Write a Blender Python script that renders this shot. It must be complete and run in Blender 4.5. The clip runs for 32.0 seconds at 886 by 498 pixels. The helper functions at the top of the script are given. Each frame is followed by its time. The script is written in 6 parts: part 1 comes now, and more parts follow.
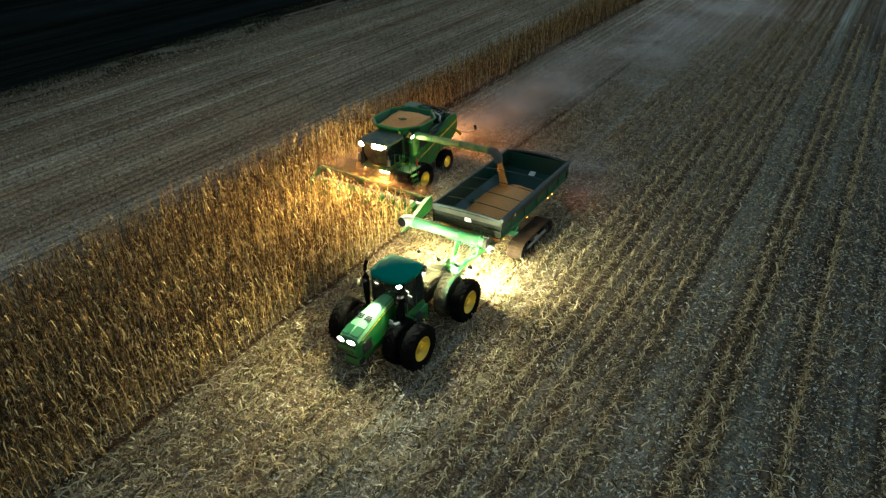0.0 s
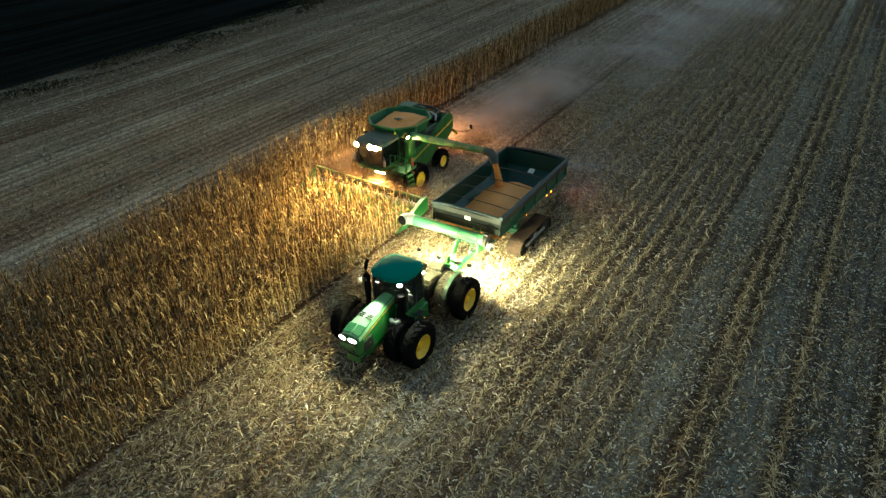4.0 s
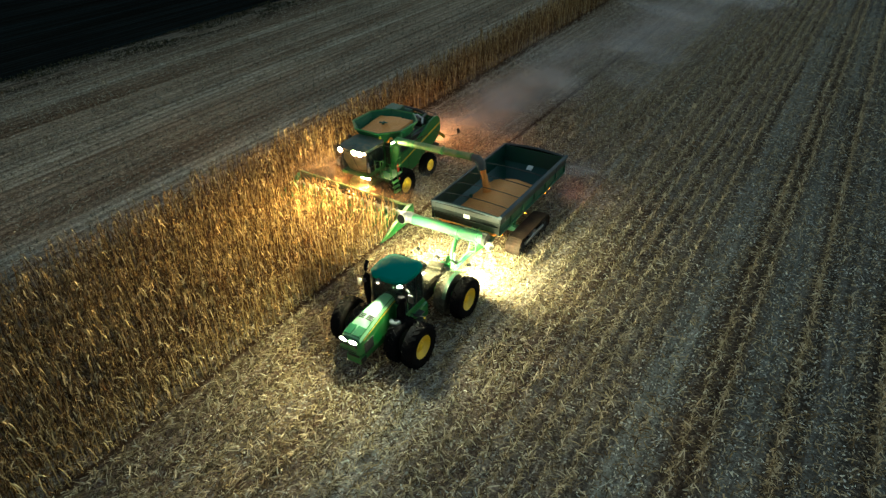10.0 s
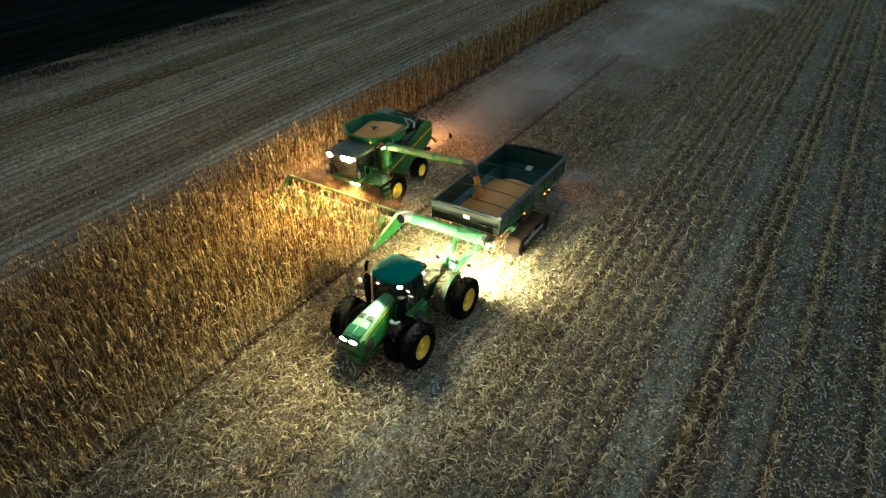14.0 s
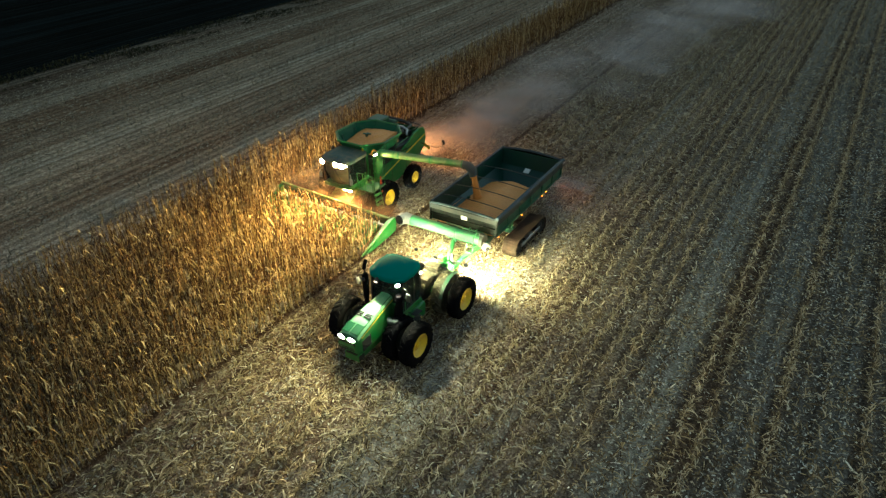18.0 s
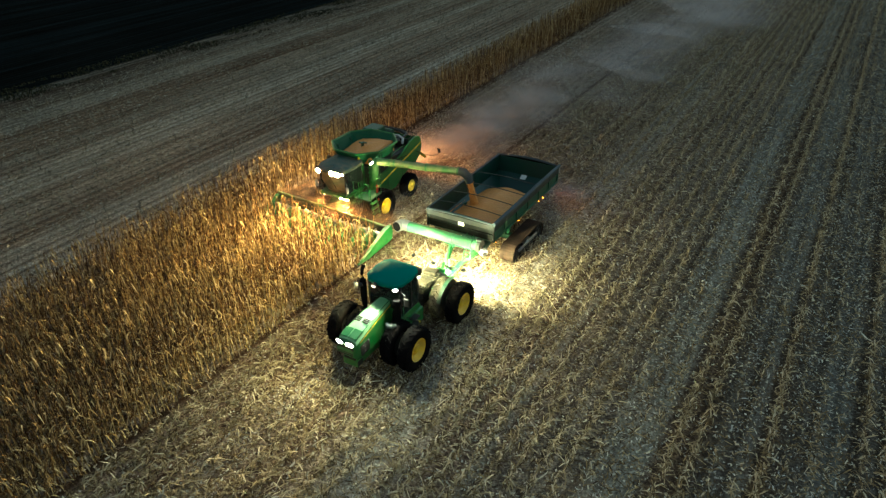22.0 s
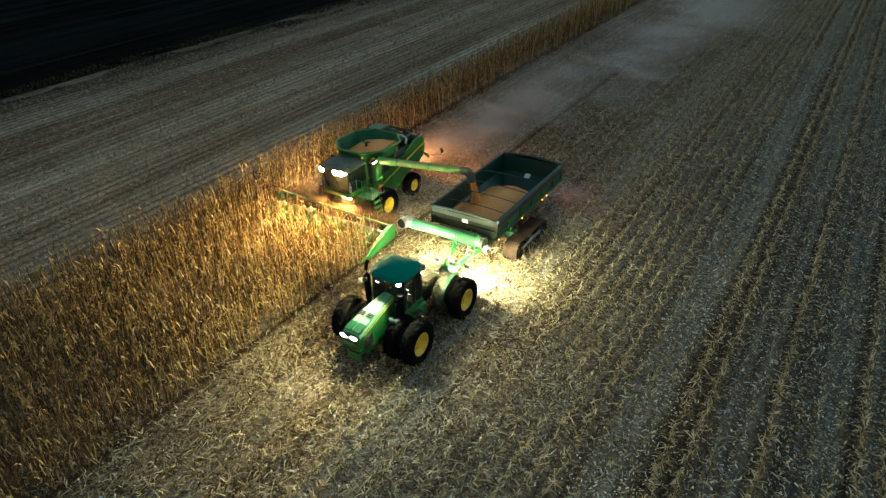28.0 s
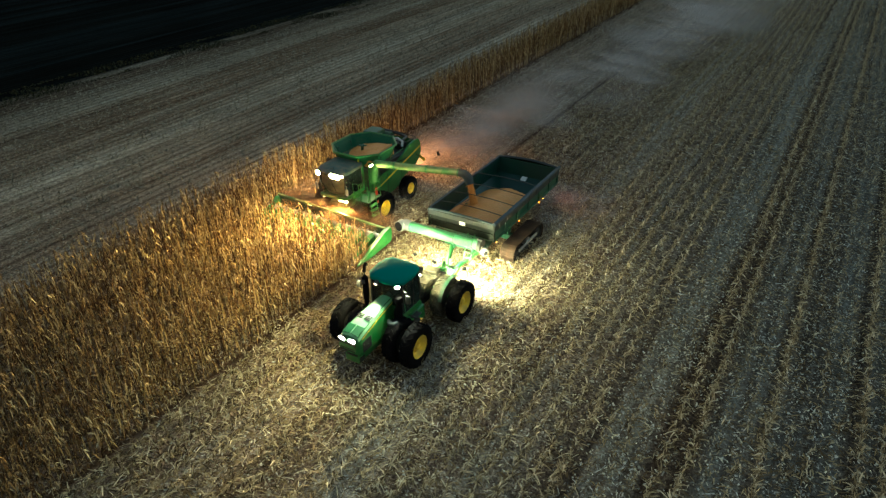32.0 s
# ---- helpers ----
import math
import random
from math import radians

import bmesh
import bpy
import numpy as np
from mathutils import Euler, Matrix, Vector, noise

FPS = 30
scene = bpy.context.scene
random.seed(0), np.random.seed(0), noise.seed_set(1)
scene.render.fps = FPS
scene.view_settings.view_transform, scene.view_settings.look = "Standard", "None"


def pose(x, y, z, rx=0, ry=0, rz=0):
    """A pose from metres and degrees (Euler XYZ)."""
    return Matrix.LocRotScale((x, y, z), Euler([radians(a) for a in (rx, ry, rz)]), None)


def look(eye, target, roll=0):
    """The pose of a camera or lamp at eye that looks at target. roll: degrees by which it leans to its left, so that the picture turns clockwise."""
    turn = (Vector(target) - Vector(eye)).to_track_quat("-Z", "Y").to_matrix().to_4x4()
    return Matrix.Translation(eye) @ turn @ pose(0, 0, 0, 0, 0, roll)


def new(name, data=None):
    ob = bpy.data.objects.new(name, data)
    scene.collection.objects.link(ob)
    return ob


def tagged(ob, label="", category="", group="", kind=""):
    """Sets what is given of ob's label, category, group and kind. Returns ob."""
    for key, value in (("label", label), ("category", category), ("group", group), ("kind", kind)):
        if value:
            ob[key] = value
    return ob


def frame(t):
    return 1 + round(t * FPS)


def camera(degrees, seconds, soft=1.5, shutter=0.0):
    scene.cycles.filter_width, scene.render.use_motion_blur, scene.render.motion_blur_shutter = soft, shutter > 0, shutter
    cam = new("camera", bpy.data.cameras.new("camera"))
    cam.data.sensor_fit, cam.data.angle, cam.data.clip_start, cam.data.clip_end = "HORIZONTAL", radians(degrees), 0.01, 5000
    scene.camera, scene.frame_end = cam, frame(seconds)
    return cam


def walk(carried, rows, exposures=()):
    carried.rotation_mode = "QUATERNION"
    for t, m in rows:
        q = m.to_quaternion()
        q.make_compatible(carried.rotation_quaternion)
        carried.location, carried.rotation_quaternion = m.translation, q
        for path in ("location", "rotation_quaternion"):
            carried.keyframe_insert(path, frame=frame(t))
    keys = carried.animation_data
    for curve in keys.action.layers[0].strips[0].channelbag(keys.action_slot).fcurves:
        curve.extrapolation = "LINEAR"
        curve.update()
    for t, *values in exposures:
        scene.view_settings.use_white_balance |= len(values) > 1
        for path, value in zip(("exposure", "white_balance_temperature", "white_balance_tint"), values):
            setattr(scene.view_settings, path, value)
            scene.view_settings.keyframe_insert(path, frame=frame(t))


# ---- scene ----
# ================= camera =================
cam = camera(65.76, 32.0, soft=1.35)
# seconds, eye x y z, turn from -y towards +x, tilt down, lean, tractor y, combine y
ROWS = [
    (0, -14.79, 22.24, 18.94, 32.35, 30.55, -1.10, -0.00, -0.00),
    (1, -14.84, 24.30, 19.16, 32.49, 30.99, -1.16, 2.07, 2.23),
    (2, -14.85, 26.50, 19.25, 32.51, 31.11, -1.24, 4.27, 4.46),
    (3, -14.86, 28.79, 19.28, 32.40, 31.08, -1.27, 6.47, 6.77),
    (3.5, -14.92, 29.89, 19.32, 32.43, 31.14, -1.29, 7.55, 7.95),
    (5.5, -14.83, 34.26, 19.55, 32.32, 31.52, -1.39, 11.92, 12.62),
    (6, -14.82, 35.31, 19.57, 32.34, 31.66, -1.53, 13.01, 13.78),
    (7, -14.77, 37.50, 19.57, 32.24, 31.82, -1.50, 15.21, 16.16),
    (8, -14.74, 39.71, 19.64, 32.24, 32.01, -1.46, 17.43, 18.62),
    (9, -14.65, 41.96, 19.78, 32.09, 32.15, -1.26, 19.65, 21.17),
    (10, -14.64, 44.14, 19.82, 32.02, 32.15, -1.25, 21.90, 23.75),
    (11, -14.62, 46.31, 19.86, 32.06, 32.30, -1.30, 24.19, 26.26),
    (12, -14.60, 48.58, 19.99, 32.16, 32.52, -1.18, 26.42, 28.75),
    (13, -14.60, 50.90, 20.07, 31.82, 32.47, -1.07, 28.65, 31.23),
    (14, -14.51, 53.20, 20.03, 31.70, 32.44, -0.72, 30.89, 33.70),
    (14.5, -14.57, 54.36, 19.99, 31.76, 32.35, -0.70, 32.02, 34.93),
    (16.5, -14.75, 59.42, 19.93, 31.47, 31.94, -0.67, 36.77, 39.97),
    (17, -14.81, 60.51, 19.85, 31.71, 31.71, -0.66, 37.87, 41.15),
    (18, -14.93, 62.64, 19.89, 31.82, 31.74, -0.73, 39.98, 43.45),
    (19, -15.00, 64.93, 19.84, 31.58, 31.47, -1.05, 42.13, 45.63),
    (20, -15.15, 67.06, 19.78, 32.00, 31.20, -1.13, 44.23, 47.82),
    (21, -15.14, 69.19, 19.64, 32.21, 31.09, -1.26, 46.41, 50.01),
    (22, -15.11, 71.46, 19.62, 31.65, 30.65, -1.26, 48.59, 52.17),
    (23, -15.27, 73.54, 19.66, 32.24, 30.84, -1.40, 50.68, 54.34),
    (24, -15.31, 75.65, 19.70, 32.45, 30.99, -1.54, 52.83, 56.57),
    (25, -15.41, 78.04, 19.81, 32.24, 30.84, -1.44, 54.91, 58.72),
    (25.5, -15.50, 79.21, 19.77, 32.25, 30.60, -1.39, 55.95, 59.78),
    (27.5, -15.54, 83.48, 19.63, 32.46, 30.49, -1.33, 60.31, 64.15),
    (28, -15.53, 84.60, 19.63, 32.39, 30.53, -1.31, 61.42, 65.24),
    (29, -15.56, 86.93, 19.54, 32.17, 30.21, -1.37, 63.59, 67.40),
    (30, -15.55, 89.20, 19.47, 32.03, 29.87, -1.24, 65.76, 69.53),
    (31, -15.47, 91.28, 19.46, 32.08, 30.08, -1.11, 67.96, 71.71),
    (32, -15.33, 93.54, 19.51, 31.66, 30.12, -1.11, 70.21, 74.03),
]


def eye_pose(x, y, z, turn, tilt, lean):
    a, b = radians(turn), radians(tilt)
    way = Vector((math.sin(a) * math.cos(b), -math.cos(a) * math.cos(b), -math.sin(b)))
    return look((x, y, z), Vector((x, y, z)) + way, lean)


walk(cam, [(r[0], eye_pose(*r[1:7])) for r in ROWS], exposures=[(0, 2.78, 6500, -21), (32, 2.78, 6500, -21)])

# ================= light =================
world = bpy.data.worlds.new("dusk_sky")
scene.world = world
scene.cycles.transparent_max_bounces = 96
world.use_nodes = True
wn = world.node_tree
sky = wn.nodes.new("ShaderNodeTexSky")
sky.sky_type = "NISHITA"
sky.sun_disc = False
sky.sun_elevation = radians(-2.0)
sky.sun_rotation = radians(200)
tint = wn.nodes.new("ShaderNodeMix")
tint.data_type, tint.blend_type = "RGBA", "MULTIPLY"
tint.inputs["Factor"].default_value = 1.0
tint.inputs[7].default_value = (0.93, 1.02, 1.10, 1)
wn.links.new(sky.outputs[0], tint.inputs[6])
wn.links.new(tint.outputs[2], wn.nodes["Background"].inputs[0])
wn.nodes["Background"].inputs[1].default_value = 0.50

# ================= materials =================
def material(name, rough=0.6, metal=0.0):
    m = bpy.data.materials.new(name)
    m.use_nodes = True
    b = m.node_tree.nodes["Principled BSDF"]
    b.inputs["Roughness"].default_value = rough
    b.inputs["Metallic"].default_value = metal
    return m, m.node_tree, b


def ramp(nt, fac, stops):
    r = nt.nodes.new("ShaderNodeValToRGB")
    els = r.color_ramp.elements
    while len(els) < len(stops):
        els.new(0.5)
    for e, (p, c) in zip(els, stops):
        e.position, e.color = p, (*c, 1)
    nt.links.new(fac, r.inputs[0])
    return r.outputs[0]


def noise_tex(nt, scale, detail=4, coord="Object", stretch=None, rough=0.6):
    tc = nt.nodes.new("ShaderNodeTexCoord")
    out = tc.outputs[coord]
    if stretch:
        mp = nt.nodes.new("ShaderNodeMapping")
        mp.inputs["Scale"].default_value = stretch
        nt.links.new(out, mp.inputs[0])
        out = mp.outputs[0]
    n = nt.nodes.new("ShaderNodeTexNoise")
    n.inputs["Scale"].default_value = scale
    n.inputs["Detail"].default_value = detail
    n.inputs["Roughness"].default_value = rough
    nt.links.new(out, n.inputs["Vector"])
    return n.outputs["Fac"]


def mix(nt, fac, a, b, kind="MIX"):
    n = nt.nodes.new("ShaderNodeMix")
    n.data_type, n.blend_type = "RGBA", kind
    for sock, v in ((n.inputs["Factor"], fac), (n.inputs[6], a), (n.inputs[7], b)):
        if isinstance(v, bpy.types.NodeSocket):
            nt.links.new(v, sock)
        elif isinstance(v, (int, float)):
            sock.default_value = v
        else:
            sock.default_value = (*v, 1)
    return n.outputs[2]


def bump(nt, bsdf, height, strength=0.4, dist=0.02):
    b = nt.nodes.new("ShaderNodeBump")
    b.inputs["Strength"].default_value = strength
    b.inputs["Distance"].default_value = dist
    nt.links.new(height, b.inputs["Height"])
    nt.links.new(b.outputs[0], bsdf.inputs["Normal"])


def painted(name, col, rough=0.35, dust=0.35, metal=0.0, dust_col=(0.22, 0.16, 0.10), gloss=0.5, coat=0.0):
    """Paint or metal with dust in patches and fine scratches in its gloss."""
    m, nt, b = material(name, rough, metal)
    b.inputs["Specular IOR Level"].default_value = gloss
    b.inputs["Coat Weight"].default_value = coat
    b.inputs["Coat Roughness"].default_value = 0.5
    big = noise_tex(nt, 1.7, 6)
    fine = noise_tex(nt, 38.0, 3)
    dusty = ramp(nt, big, [(0.40, (0, 0, 0)), (0.75, (dust, dust, dust))])
    tone = mix(nt, fine, [c * 0.85 for c in col], [min(1, c * 1.12) for c in col])
    nt.links.new(mix(nt, dusty, tone, dust_col), b.inputs["Base Color"])
    rr = ramp(nt, big, [(0.35, (rough, rough, rough)), (0.8, (min(1, rough + 0.3),) * 3)])
    nt.links.new(rr, b.inputs["Roughness"])
    bump(nt, b, fine, 0.08, 0.004)
    return m


def glow(name, col, strength):
    m, nt, b = material(name, 0.2)
    b.inputs["Base Color"].default_value = (*col, 1)
    b.inputs["Emission Color"].default_value = (*col, 1)
    b.inputs["Emission Strength"].default_value = strength
    return m


def plant(name, stops, rough=0.75, through_=0.25):
    """Dry leaf: colour by island and fine streaks, some light passing through."""
    m, nt, b = material(name, rough)
    g = nt.nodes.new("ShaderNodeNewGeometry")
    c = ramp(nt, g.outputs["Random Per Island"], stops)
    streak = noise_tex(nt, 9.0, 4)
    c = mix(nt, streak, mix(nt, 1.0, c, (0.62, 0.58, 0.52), "MULTIPLY"), c)
    nt.links.new(c, b.inputs["Base Color"])
    b.inputs["Specular IOR Level"].default_value = 0.15
    if through_:
        t = nt.nodes.new("ShaderNodeBsdfTranslucent")
        nt.links.new(c, t.inputs[0])
        ms = nt.nodes.new("ShaderNodeMixShader")
        ms.inputs[0].default_value = through_
        nt.links.new(b.outputs[0], ms.inputs[1])
        nt.links.new(t.outputs[0], ms.inputs[2])
        nt.links.new(ms.outputs[0], nt.nodes["Material Output"].inputs[0])
    return m


# chaff lies thick in these strips (x from, x to, how thick); brown clods show between them
CHAFF_STRIPS = ((-19.6, -18.9, 0.5), (-18.2, -16.0, 0.6), (-15.4, -13.9, 0.7), (-12.2, -10.4, 0.9), (-7.2, -6.5, 0.45), (-3.8, -2.2, 0.55), (0.6, 2.4, 0.5))


def field_soil(name, dark, mid, light, chaff, strips=(), bare=()):
    """Clods under chopped residue, with strips of pale chaff along the rows."""
    m, nt, b = material(name, 0.95)
    b.inputs["Specular IOR Level"].default_value = 0.0
    clod = noise_tex(nt, 2.6, 8, rough=0.7)
    flake = noise_tex(nt, 9.0, 6, rough=0.75)
    band = noise_tex(nt, 1.0, 3, stretch=(0.55, 0.03, 1))
    big = noise_tex(nt, 0.11, 4)
    base = ramp(nt, flake, [(0.38, dark), (0.52, mid), (0.70, light)])
    base = mix(nt, ramp(nt, clod, [(0.40, (0.7,) * 3), (0.60, (0, 0, 0))]), base, dark)
    pale = ramp(nt, flake, [(0.36, mid), (0.52, [c * 0.62 for c in chaff]), (0.70, chaff)])
    # where the strips lie
    tc = nt.nodes.new("ShaderNodeTexCoord")
    sep = nt.nodes.new("ShaderNodeSeparateXYZ")
    nt.links.new(tc.outputs["Object"], sep.inputs[0])
    wob = nt.nodes.new("ShaderNodeMath")
    wob.operation = "MULTIPLY_ADD"
    nt.links.new(clod, wob.inputs[0])
    wob.inputs[1].default_value = 0.6
    nt.links.new(sep.outputs[0], wob.inputs[2])
    rng_ = nt.nodes.new("ShaderNodeMapRange")
    nt.links.new(wob.outputs[0], rng_.inputs[0])
    rng_.inputs[1].default_value, rng_.inputs[2].default_value = -21.7, 10.3
    stops = [(0.0, (0.2,) * 3)]
    for x0, x1, k in strips:
        for x, v in ((x0 - 0.2, 0.15), (x0 + 0.2, k), (x1 - 0.2, k), (x1 + 0.2, 0.15)):
            stops.append(((x + 22) / 32, (v,) * 3))
    stops.append((1.0, (0.25,) * 3))
    strip = ramp(nt, rng_.outputs[0], stops)
    patch = ramp(nt, band, [(0.36, (0.35,) * 3), (0.64, (1.0,) * 3)])
    base = mix(nt, mix(nt, 1.0, strip, patch, "MULTIPLY"), base, pale)
    streak = noise_tex(nt, 1.0, 4, stretch=(1.6, 0.035, 1))
    tone = ramp(nt, streak, [(0.36, (0.55, 0.50, 0.46)), (0.50, (0.95, 0.94, 0.92)), (0.64, (1.22, 1.22, 1.2))])
    base = mix(nt, 0.8, base, tone, "MULTIPLY")
    wide = noise_tex(nt, 1.0, 3, stretch=(0.26, 0.006, 1))
    tone4 = ramp(nt, wide, [(0.38, (0.72, 0.62, 0.55)), (0.50, (1.1, 1.08, 1.05)), (0.60, (1.4, 1.5, 1.54))])
    base = mix(nt, 0.85, base, tone4, "MULTIPLY")
    turns = nt.nodes.new("ShaderNodeMath")
    turns.operation = "MULTIPLY_ADD"
    nt.links.new(wob.outputs[0], turns.inputs[0])
    turns.inputs[1].default_value = 2 * math.pi / 0.762
    turns.inputs[2].default_value = -2 * math.pi * (5.55 + 0.55) / 0.762
    cosn = nt.nodes.new("ShaderNodeMath")
    cosn.operation = "COSINE"
    nt.links.new(turns.outputs[0], cosn.inputs[0])
    rows_ = ramp(nt, cosn.outputs[0], [(0.0, (1.12, 1.12, 1.12)), (0.9, (0.55, 0.50, 0.46))])
    base = mix(nt, 0.6, base, rows_, "MULTIPLY")
    tone3 = ramp(nt, big, [(0.35, (0.8, 0.8, 0.8)), (0.65, (1.12, 1.12, 1.12))])
    base = mix(nt, 0.8, base, tone3, "MULTIPLY")
    # tone by x: pale residue behind the combine, with lens falloff painted outward
    x_range = nt.nodes.new("ShaderNodeMapRange")
    nt.links.new(wob.outputs[0], x_range.inputs[0])
    x_range.inputs[1].default_value, x_range.inputs[2].default_value = -25.0, 55.0
    residue_falloff = ramp(nt, x_range.outputs[0], [((x + 25) / 80, c) for x, c in ((-18, (0.52, 0.54, 0.56)), (-10, (0.86, 0.85, 0.84)), (-5, (1.35, 1.28, 1.25)), (2, (1.5, 1.42, 1.38)), (6, (1.75, 1.62, 1.56)), (13, (1.75, 1.62, 1.56)), (17, (1.6, 1.54, 1.44)), (30, (1.5, 1.45, 1.34)), (44, (1.2, 1.17, 1.08)), (49.5, (0.6, 0.6, 0.58)))])
    base = mix(nt, 1.0, base, residue_falloff, "MULTIPLY")
    # bare soil beside standing rows, with the corn's shade put into its colour
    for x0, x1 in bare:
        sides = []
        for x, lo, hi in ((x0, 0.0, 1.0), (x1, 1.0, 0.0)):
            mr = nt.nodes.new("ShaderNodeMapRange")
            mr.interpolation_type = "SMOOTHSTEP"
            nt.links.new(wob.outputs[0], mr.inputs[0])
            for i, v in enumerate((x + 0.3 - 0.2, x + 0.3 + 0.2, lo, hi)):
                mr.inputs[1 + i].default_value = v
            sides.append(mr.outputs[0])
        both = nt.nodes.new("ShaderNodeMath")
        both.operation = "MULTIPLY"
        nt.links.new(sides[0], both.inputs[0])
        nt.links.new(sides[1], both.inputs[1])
        shaded_strip = ramp(nt, flake, [(0.35, (0.035, 0.019, 0.011)), (0.7, (0.13, 0.078, 0.046))])
        base = mix(nt, both.outputs[0], base, shaded_strip)
    nt.links.new(base, b.inputs["Base Color"])
    bump(nt, b, clod, 0.9, 0.12)
    return m


BARE_SHADED = ((5.16, 5.64), (13.9, 14.9))
GREEN = painted("green_paint", (0.015, 0.13, 0.025), 0.32, 0.25)
DARK_GREEN = painted("dark_green_paint", (0.008, 0.06, 0.03), 0.4, 0.3)
YELLOW = painted("yellow_paint", (0.70, 0.46, 0.02), 0.45, 0.55)
BLACK = painted("black_paint", (0.006, 0.006, 0.007), 0.5, 0.12)
RUBBER = painted("tyre_rubber", (0.004, 0.004, 0.005), 1.0, 0.025, gloss=0.02)
MUDDY = painted("dusty_rubber", (0.05, 0.044, 0.032), 0.95, 0.9, 0.0, (0.20, 0.17, 0.115), 0.1)
SCREEN = painted("screen_green", (0.014, 0.125, 0.034), 0.45, 0.1)
STEEL = painted("bare_steel", (0.42, 0.42, 0.44), 0.35, 0.35, 0.9)
BOOT = painted("boot_rubber", (0.05, 0.065, 0.075), 0.7, 0.3, gloss=0.15)
GREY = painted("grey_paint", (0.18, 0.19, 0.2), 0.5, 0.35)
WHITE = painted("white_decal", (0.75, 0.75, 0.72), 0.5, 0.2)
RED = painted("red_decal", (0.45, 0.02, 0.01), 0.4, 0.2)
SKIRT = painted("grey_tarp_flap", (0.030, 0.034, 0.036), 0.6, 0.6, 0.0, (0.075, 0.068, 0.055), 0.2)
TARP = painted("blue_black_tarp", (0.032, 0.048, 0.064), 0.6, 0.4, 0.0, (0.08, 0.07, 0.06), 0.3)
CART_IN = painted("cart_inside", (0.003, 0.032, 0.020), 0.32, 0.5, 0.0, (0.012, 0.024, 0.034), 0.4)
# machine green made paler: lamp glare on the hood top is in it
HOOD_LIT = painted("hood_lit_paint", (0.20, 0.45, 0.20), 0.3, 0.1, coat=1.0)
CAB_TOP = painted("dusty_cab_top", (0.05, 0.085, 0.07), 0.6, 0.85, 0.0, (0.24, 0.17, 0.11), 0.3)
DUSTY_GLASS, _nt, _b = material("dusty_cab_glass", 0.35)
_b.inputs["Transmission Weight"].default_value = 0.55
_b.inputs["IOR"].default_value = 1.2
_d = noise_tex(_nt, 2.2, 5)
_nt.links.new(ramp(_nt, _d, [(0.3, (0.10, 0.095, 0.065)), (0.7, (0.30, 0.23, 0.14))]), _b.inputs["Base Color"])
GLASS, _nt, _b = material("cab_glass", 0.05)
_b.inputs["Transmission Weight"].default_value = 0.9
_b.inputs["Base Color"].default_value = (0.16, 0.20, 0.18, 1)
_b.inputs["IOR"].default_value = 1.2
CORN = plant("dry_corn_leaf", [(0.0, (0.045, 0.021, 0.009)), (0.42, (0.175, 0.094, 0.037)), (0.76, (0.42, 0.275, 0.118)), (1.0, (0.80, 0.63, 0.36))], 0.75, 0.18)
STUB = plant("corn_stubble", [(0.0, (0.06, 0.037, 0.020)), (0.35, (0.26, 0.192, 0.112)), (0.7, (0.53, 0.42, 0.265)), (1.0, (0.84, 0.74, 0.55))])
OLD_STUB = plant("old_grey_stubble", [(0.0, (0.05, 0.040, 0.030)), (0.5, (0.21, 0.175, 0.13)), (1.0, (0.44, 0.39, 0.31))])
FRESH_STUB = plant("fresh_cut_stubble", [(0.0, (0.06, 0.040, 0.028)), (0.4, (0.23, 0.165, 0.115)), (0.75, (0.44, 0.345, 0.25)), (1.0, (0.70, 0.60, 0.48))])
CHOP = plant("chopped_husks", [(0.0, (0.10, 0.075, 0.06)), (0.5, (0.36, 0.30, 0.255)), (1.0, (0.78, 0.71, 0.62))], 0.8, 0.1)
PALE_OLD = plant("weathered_husks", [(0.0, (0.07, 0.055, 0.04)), (0.5, (0.25, 0.215, 0.165)), (1.0, (0.52, 0.48, 0.40))], 0.8, 0.1)
LEAF = plant("trodden_leaf", [(0.0, (0.04, 0.024, 0.013)), (0.45, (0.16, 0.105, 0.05)), (0.8, (0.38, 0.275, 0.14)), (1.0, (0.68, 0.55, 0.34))])
LITTER = plant("husk_litter", [(0.0, (0.07, 0.046, 0.028)), (0.35, (0.27, 0.20, 0.125)), (0.72, (0.52, 0.43, 0.29)), (1.0, (0.88, 0.84, 0.70))], 0.8, 0.1)
CHAFF = plant("pale_chaff", [(0.0, (0.07, 0.06, 0.055)), (0.4, (0.24, 0.225, 0.20)), (0.75, (0.46, 0.45, 0.41)), (1.0, (0.80, 0.80, 0.76))], 0.8, 0.1)
GRASS = plant("dark_weeds", [(0.0, (0.012, 0.014, 0.008)), (0.6, (0.03, 0.032, 0.016)), (1.0, (0.07, 0.06, 0.03))])
SOIL = field_soil("harvested_soil", (0.040, 0.025, 0.018), (0.185, 0.132, 0.098), (0.50, 0.41, 0.31), (0.46, 0.46, 0.43), CHAFF_STRIPS, BARE_SHADED)
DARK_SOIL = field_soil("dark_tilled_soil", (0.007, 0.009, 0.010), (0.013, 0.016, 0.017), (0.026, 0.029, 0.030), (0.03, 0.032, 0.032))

_m, nt, _b = material("corn_grain", 0.6)
_f = noise_tex(nt, 60.0, 3)
nt.links.new(ramp(nt, _f, [(0.3, (0.52, 0.165, 0.030)), (0.5, (0.76, 0.285, 0.062)), (0.75, (0.92, 0.45, 0.13))]), _b.inputs["Base Color"])
bump(nt, _b, _f, 0.6, 0.02)
GRAIN = _m

